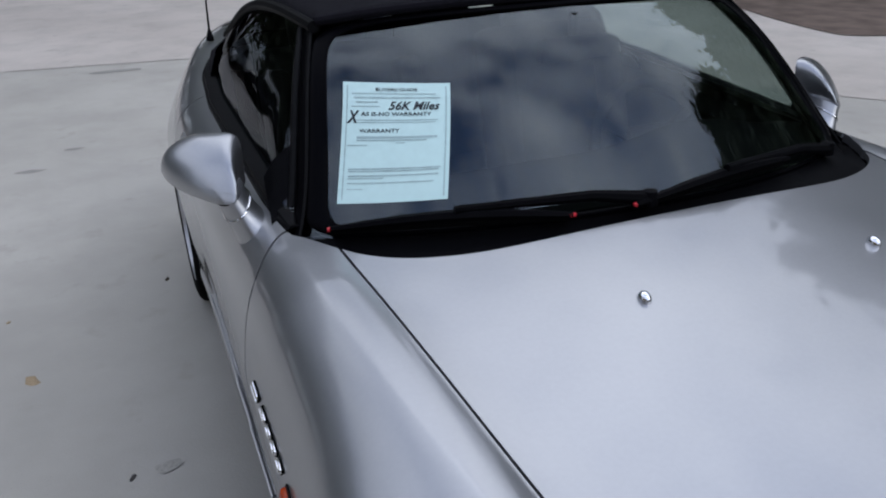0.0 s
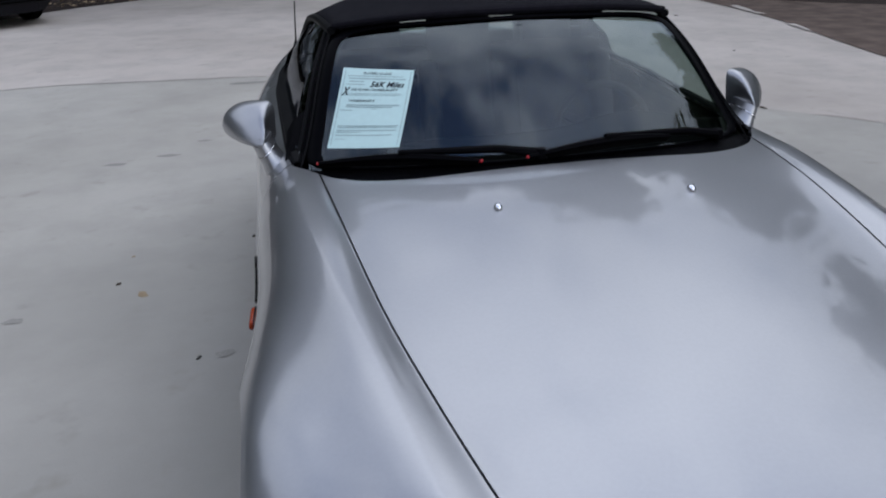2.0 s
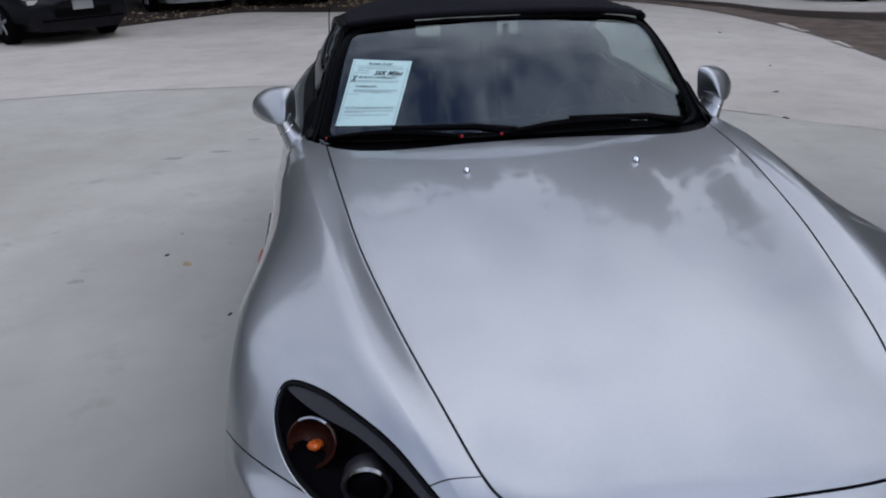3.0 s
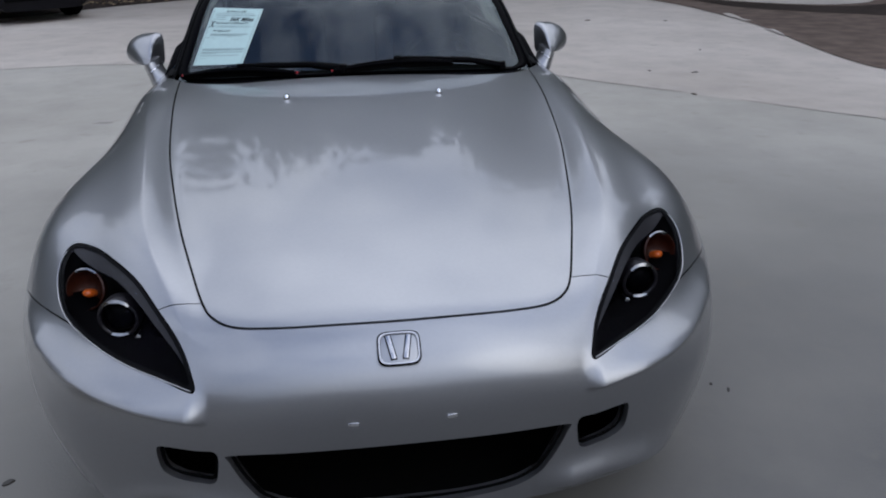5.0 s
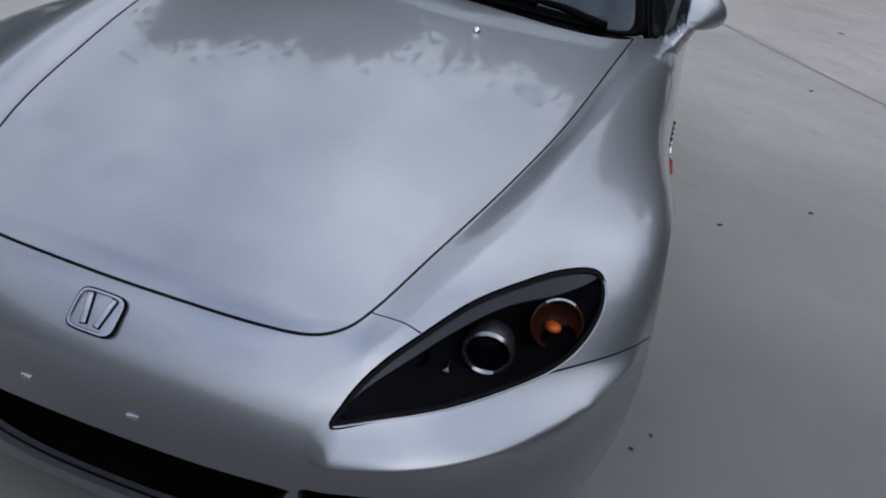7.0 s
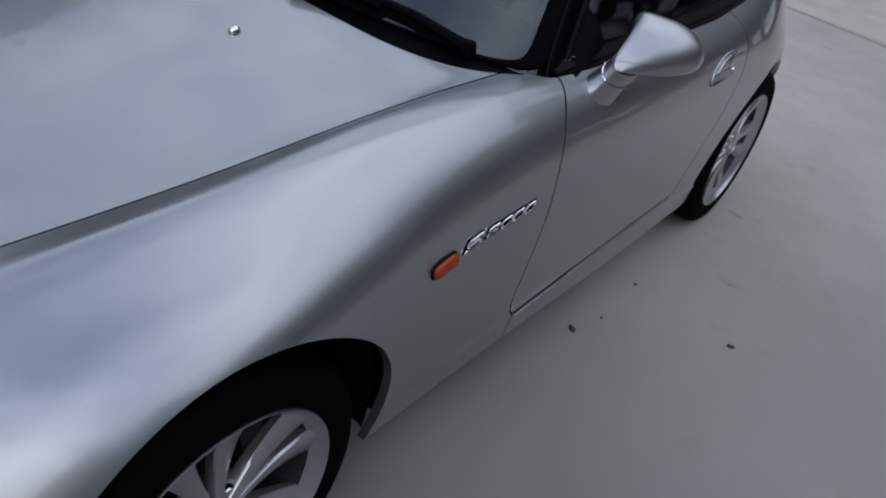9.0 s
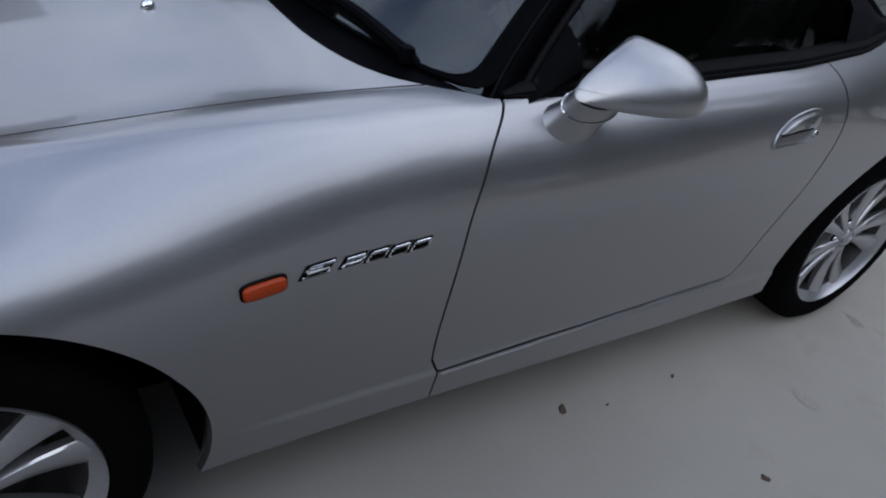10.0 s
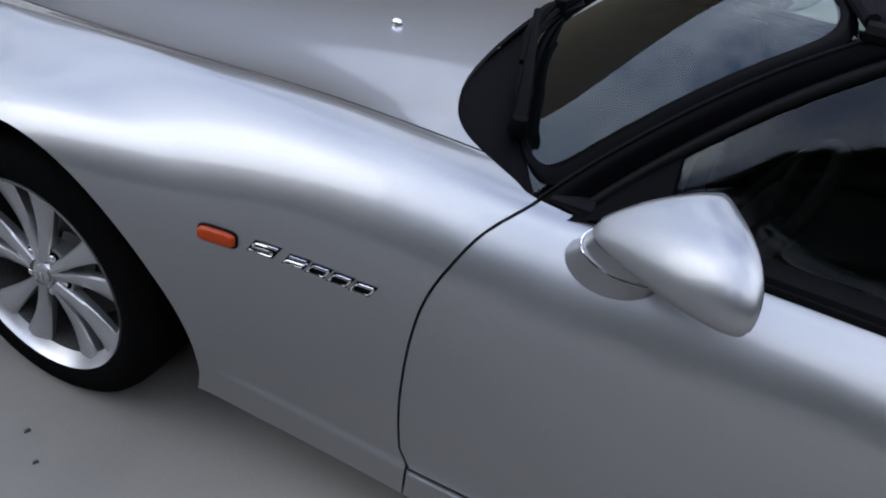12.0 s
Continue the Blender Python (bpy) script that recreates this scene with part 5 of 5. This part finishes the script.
kinds = [tree(1, 10.5, 3.4), tree(2, 12.5, 3.0), tree(3, 9.0, 3.8)]
spots = [(-21 + 3.1 * k + rng.uniform(-.8, .8), 21.5 + rng.uniform(-1.5, 1.5)) for k in range(15)]
spots += [(21.5 + rng.uniform(-1.5, 1.5), -13 + 3.6 * k + rng.uniform(-.8, .8)) for k in range(11)]
for k in range(24):
    a = radians(150 + k * 10 + rng.uniform(-4, 4))
    d = rng.uniform(23, 29)
    spots.append((d * math.cos(a), 3 + d * math.sin(a)))
for k, (x, y) in enumerate(spots):
    if y < -9 and abs(x) < 15 or x < -11 and y < 5:
        continue
    ob = kinds[k % 3]
    m = pose(x, y, 0, 0, 0, rng.uniform(0, 360)) @ Matrix.Scale(1.35, 4)
    if k < 3:
        ob.matrix_basis = m
    else:
        c = copy_thing(ob, pose(x, y, 0, 0, 0, rng.uniform(0, 360)))
        f = rng.uniform(1.3, 1.6)
        c.scale = (f, f, f)


# ---- parked cars ----
def parked_car(name, m, label, paint=DARKPAINT, long=4.5):
    """A saloon: body, glasshouse, lamps, grille and wheels."""
    c = tagged(new(name), label, "car", "cars parked beyond the yard")
    half_l = long / 2
    st = [(-half_l, .50, .62, .62), (-half_l + .12, .78, .72, .70), (-half_l + .7, .88, .80, .80), (-.75, .90, .92, .88), (0, .90, .93, .88), (1.0, .90, .95, .88), (half_l - .5, .88, .95, .86), (half_l - .08, .80, .88, .8), (half_l, .6, .75, .7)]
    rows = []
    for y, w, top, sh in st:
        rows.append([(w * .8, y, .20), (w, y, .34), (w * 1.0, y, .55), (w * .97, y, sh - .06), (w * .86, y, top), (0, y, top + .04), (-w * .86, y, top), (-w * .97, y, sh - .06), (-w, y, .55), (-w, y, .34), (-w * .8, y, .20)])
    part("body", loft(rows, caps=True), paint, c)
    cab = [[(.72 * f, y, z) for f in (1, .8, 0, -.8, -1)] for y, z in ((-.85, .93), (-.2, 1.36), (.35, 1.43), (.95, 1.38), (1.75, .96))]
    cab = [[(x * (1 if z < 1 else .82), y, z - (.05 if abs(x) > .5 else 0)) for x, y, z in row] for row in cab]
    part("roof", loft(cab), paint, c)
    for s in (1, -1):
        part("side_window", mesh_bm([(.73 * s, -.7, .95), (.61 * s, -.15, 1.30), (.61 * s, .9, 1.31), (.72 * s, 1.5, .97)]), GLOSSBLACK, c)
        part("headlamp", block((.34, .16, .13), (.62 * s, -half_l + .16, .66), .03), CHROME, c)
        for y in (-long * .31, long * .31):
            w = lathe([(0, .06), (.19, .06), (.215, .085), (.22, .09), (.30, .085), (.32, .06), (.32, -.1)], 28)
            wheel_ob = part("wheel", moved(w, pose(.80 * s, y, .32, 0, 0, 0 if s > 0 else 180)), TYRE, c)
            part("hub", joined(*[moved(block((.02, .05, .19), (.075, 0, .10), .006, 1), pose(.80 * s, y, .32, k * 72, 0, 0) if s > 0 else pose(.80 * s, y, .32, k * 72, 0, 180)) for k in range(5)]), ALLOY, wheel_ob)
    part("grille", block((.9, .05, .14), (0, -half_l + .02, .46), .015), SHADE, c)
    part("number_plate", block((.32, .02, .13), (0, -half_l - .02, .56), .004), ALLOY, c)
    part("bumper_strip", block((1.3, .04, .03), (0, -half_l + .0, .36), .01), SHADE, c)
    c.matrix_basis = m
    return c


def mesh_bm(points):
    bm = bmesh.new()
    bm.faces.new([bm.verts.new(p) for p in points])
    return bm


parked_car("parked_car", pose(-6.02, 12.95, 0, 0, 0, 44), "black saloon parked nose towards the yard")
parked_car("parked_car", pose(-4.45, 17.7, 0, 0, 0, 28), "pale silver saloon parked on the dark soil", PALEPAINT)
parked_car("parked_car", pose(-1.9, 18.3, 0, 0, 0, 8), "dark saloon parked on the soil under the trees")
parked_car("parked_car", pose(10.75, 13.15, 0, 0, 0, 82), "black saloon parked past the wet soil")

# ---- notice in the windscreen ----
notice = tagged(new("window_notice"), "pale green printed sale notice taped to the windscreen", "notice")
TL, TR, BL, BR = (Vector(p) for p in ((-.542, 1.137, 1.090), (-.345, 1.057, 1.090), (-.621, .961, .898), (-.426, .868, .914)))


def on_sheet(u, v, lift=0.0):
    """A place on the sheet: u across from 0 to 1, v down from 0 to 1, lying flat on the glass."""
    p = TL.lerp(TR, u).lerp(BL.lerp(BR, u), v)
    q = (p.z - .89) / .33
    for _ in range(12):
        vv = min(max(q, .03), .97)
        g = screen_at(screen_v(p.x, vv), vv)
        q += (p.z - g.z) / .36
    n = screen_normal(screen_v(p.x, vv), vv)
    return g + n * (.0012 + lift)


part("sheet", loft([[on_sheet(u, v) for u in span(0, 1, 11)] for v in span(0, 1, 15)]), PAPER, notice)


def bar(u0, u1, v0, v1, material, name="printed_line"):
    part(name, loft([[on_sheet(u, v, .0008) for u in span(u0, u1, 9)] for v in span(v0, v1, 2 + int((v1 - v0) * 14))]), material, notice)


def words(text, u0, u1, v, high, material, slant=0.0, bold=.012):
    """Lettering laid on the sheet, u0 to u1 wide, its foot at v."""
    data = bpy.data.curves.new("lettering", "FONT")
    data.body, data.size, data.shear, data.offset = text, 1.0, slant, bold
    data.resolution_u = 2
    tmp = bpy.data.objects.new("lettering", data)
    scene.collection.objects.link(tmp)
    bpy.context.view_layer.update()
    me = bpy.data.meshes.new_from_object(tmp.evaluated_get(bpy.context.evaluated_depsgraph_get()))
    bpy.data.objects.remove(tmp)
    xs = [p.co.x for p in me.vertices]
    ys = [p.co.y for p in me.vertices]
    for p in me.vertices:
        u = u0 + (u1 - u0) * (p.co.x - min(xs)) / (max(xs) - min(xs))
        w = v - high * (p.co.y - min(ys)) / (max(ys) - min(ys))
        p.co = on_sheet(u, w, .0012)
    me.materials.append(material)
    ob = new("lettering", me)
    ob.parent = notice


bar(.035, .046, .03, .97, FAINT, "border")
bar(.954, .965, .03, .97, FAINT, "border")
words("BUYERS GUIDE", .30, .69, .075, .028, INK)
words("56K Miles", .42, .90, .235, .075, INK, .35, .022)
words("X", .045, .155, .345, .105, INK, .3, .03)
words("AS IS-NO WARRANTY", .17, .82, .285, .033, INK)
words("WARRANTY", .16, .53, .425, .032, INK)
for u0, u1, v, h in ((.08, .86, .092, .008), (.10, .90, .122, .014), (.12, .32, .16, .012), (.08, .34, .20, .008), (.10, .88, .315, .008), (.10, .86, .335, .006), (.14, .88, .455, .018), (.14, .78, .482, .012), (.06, .24, .525, .008), (.5, .58, .508, .008), (.08, .92, .718, .012), (.08, .90, .738, .010), (.08, .90, .775, .012), (.08, .40, .797, .008), (.08, .86, .835, .010), (.08, .22, .885, .006)):
    bar(u0, u1, v, v + h, FAINT)
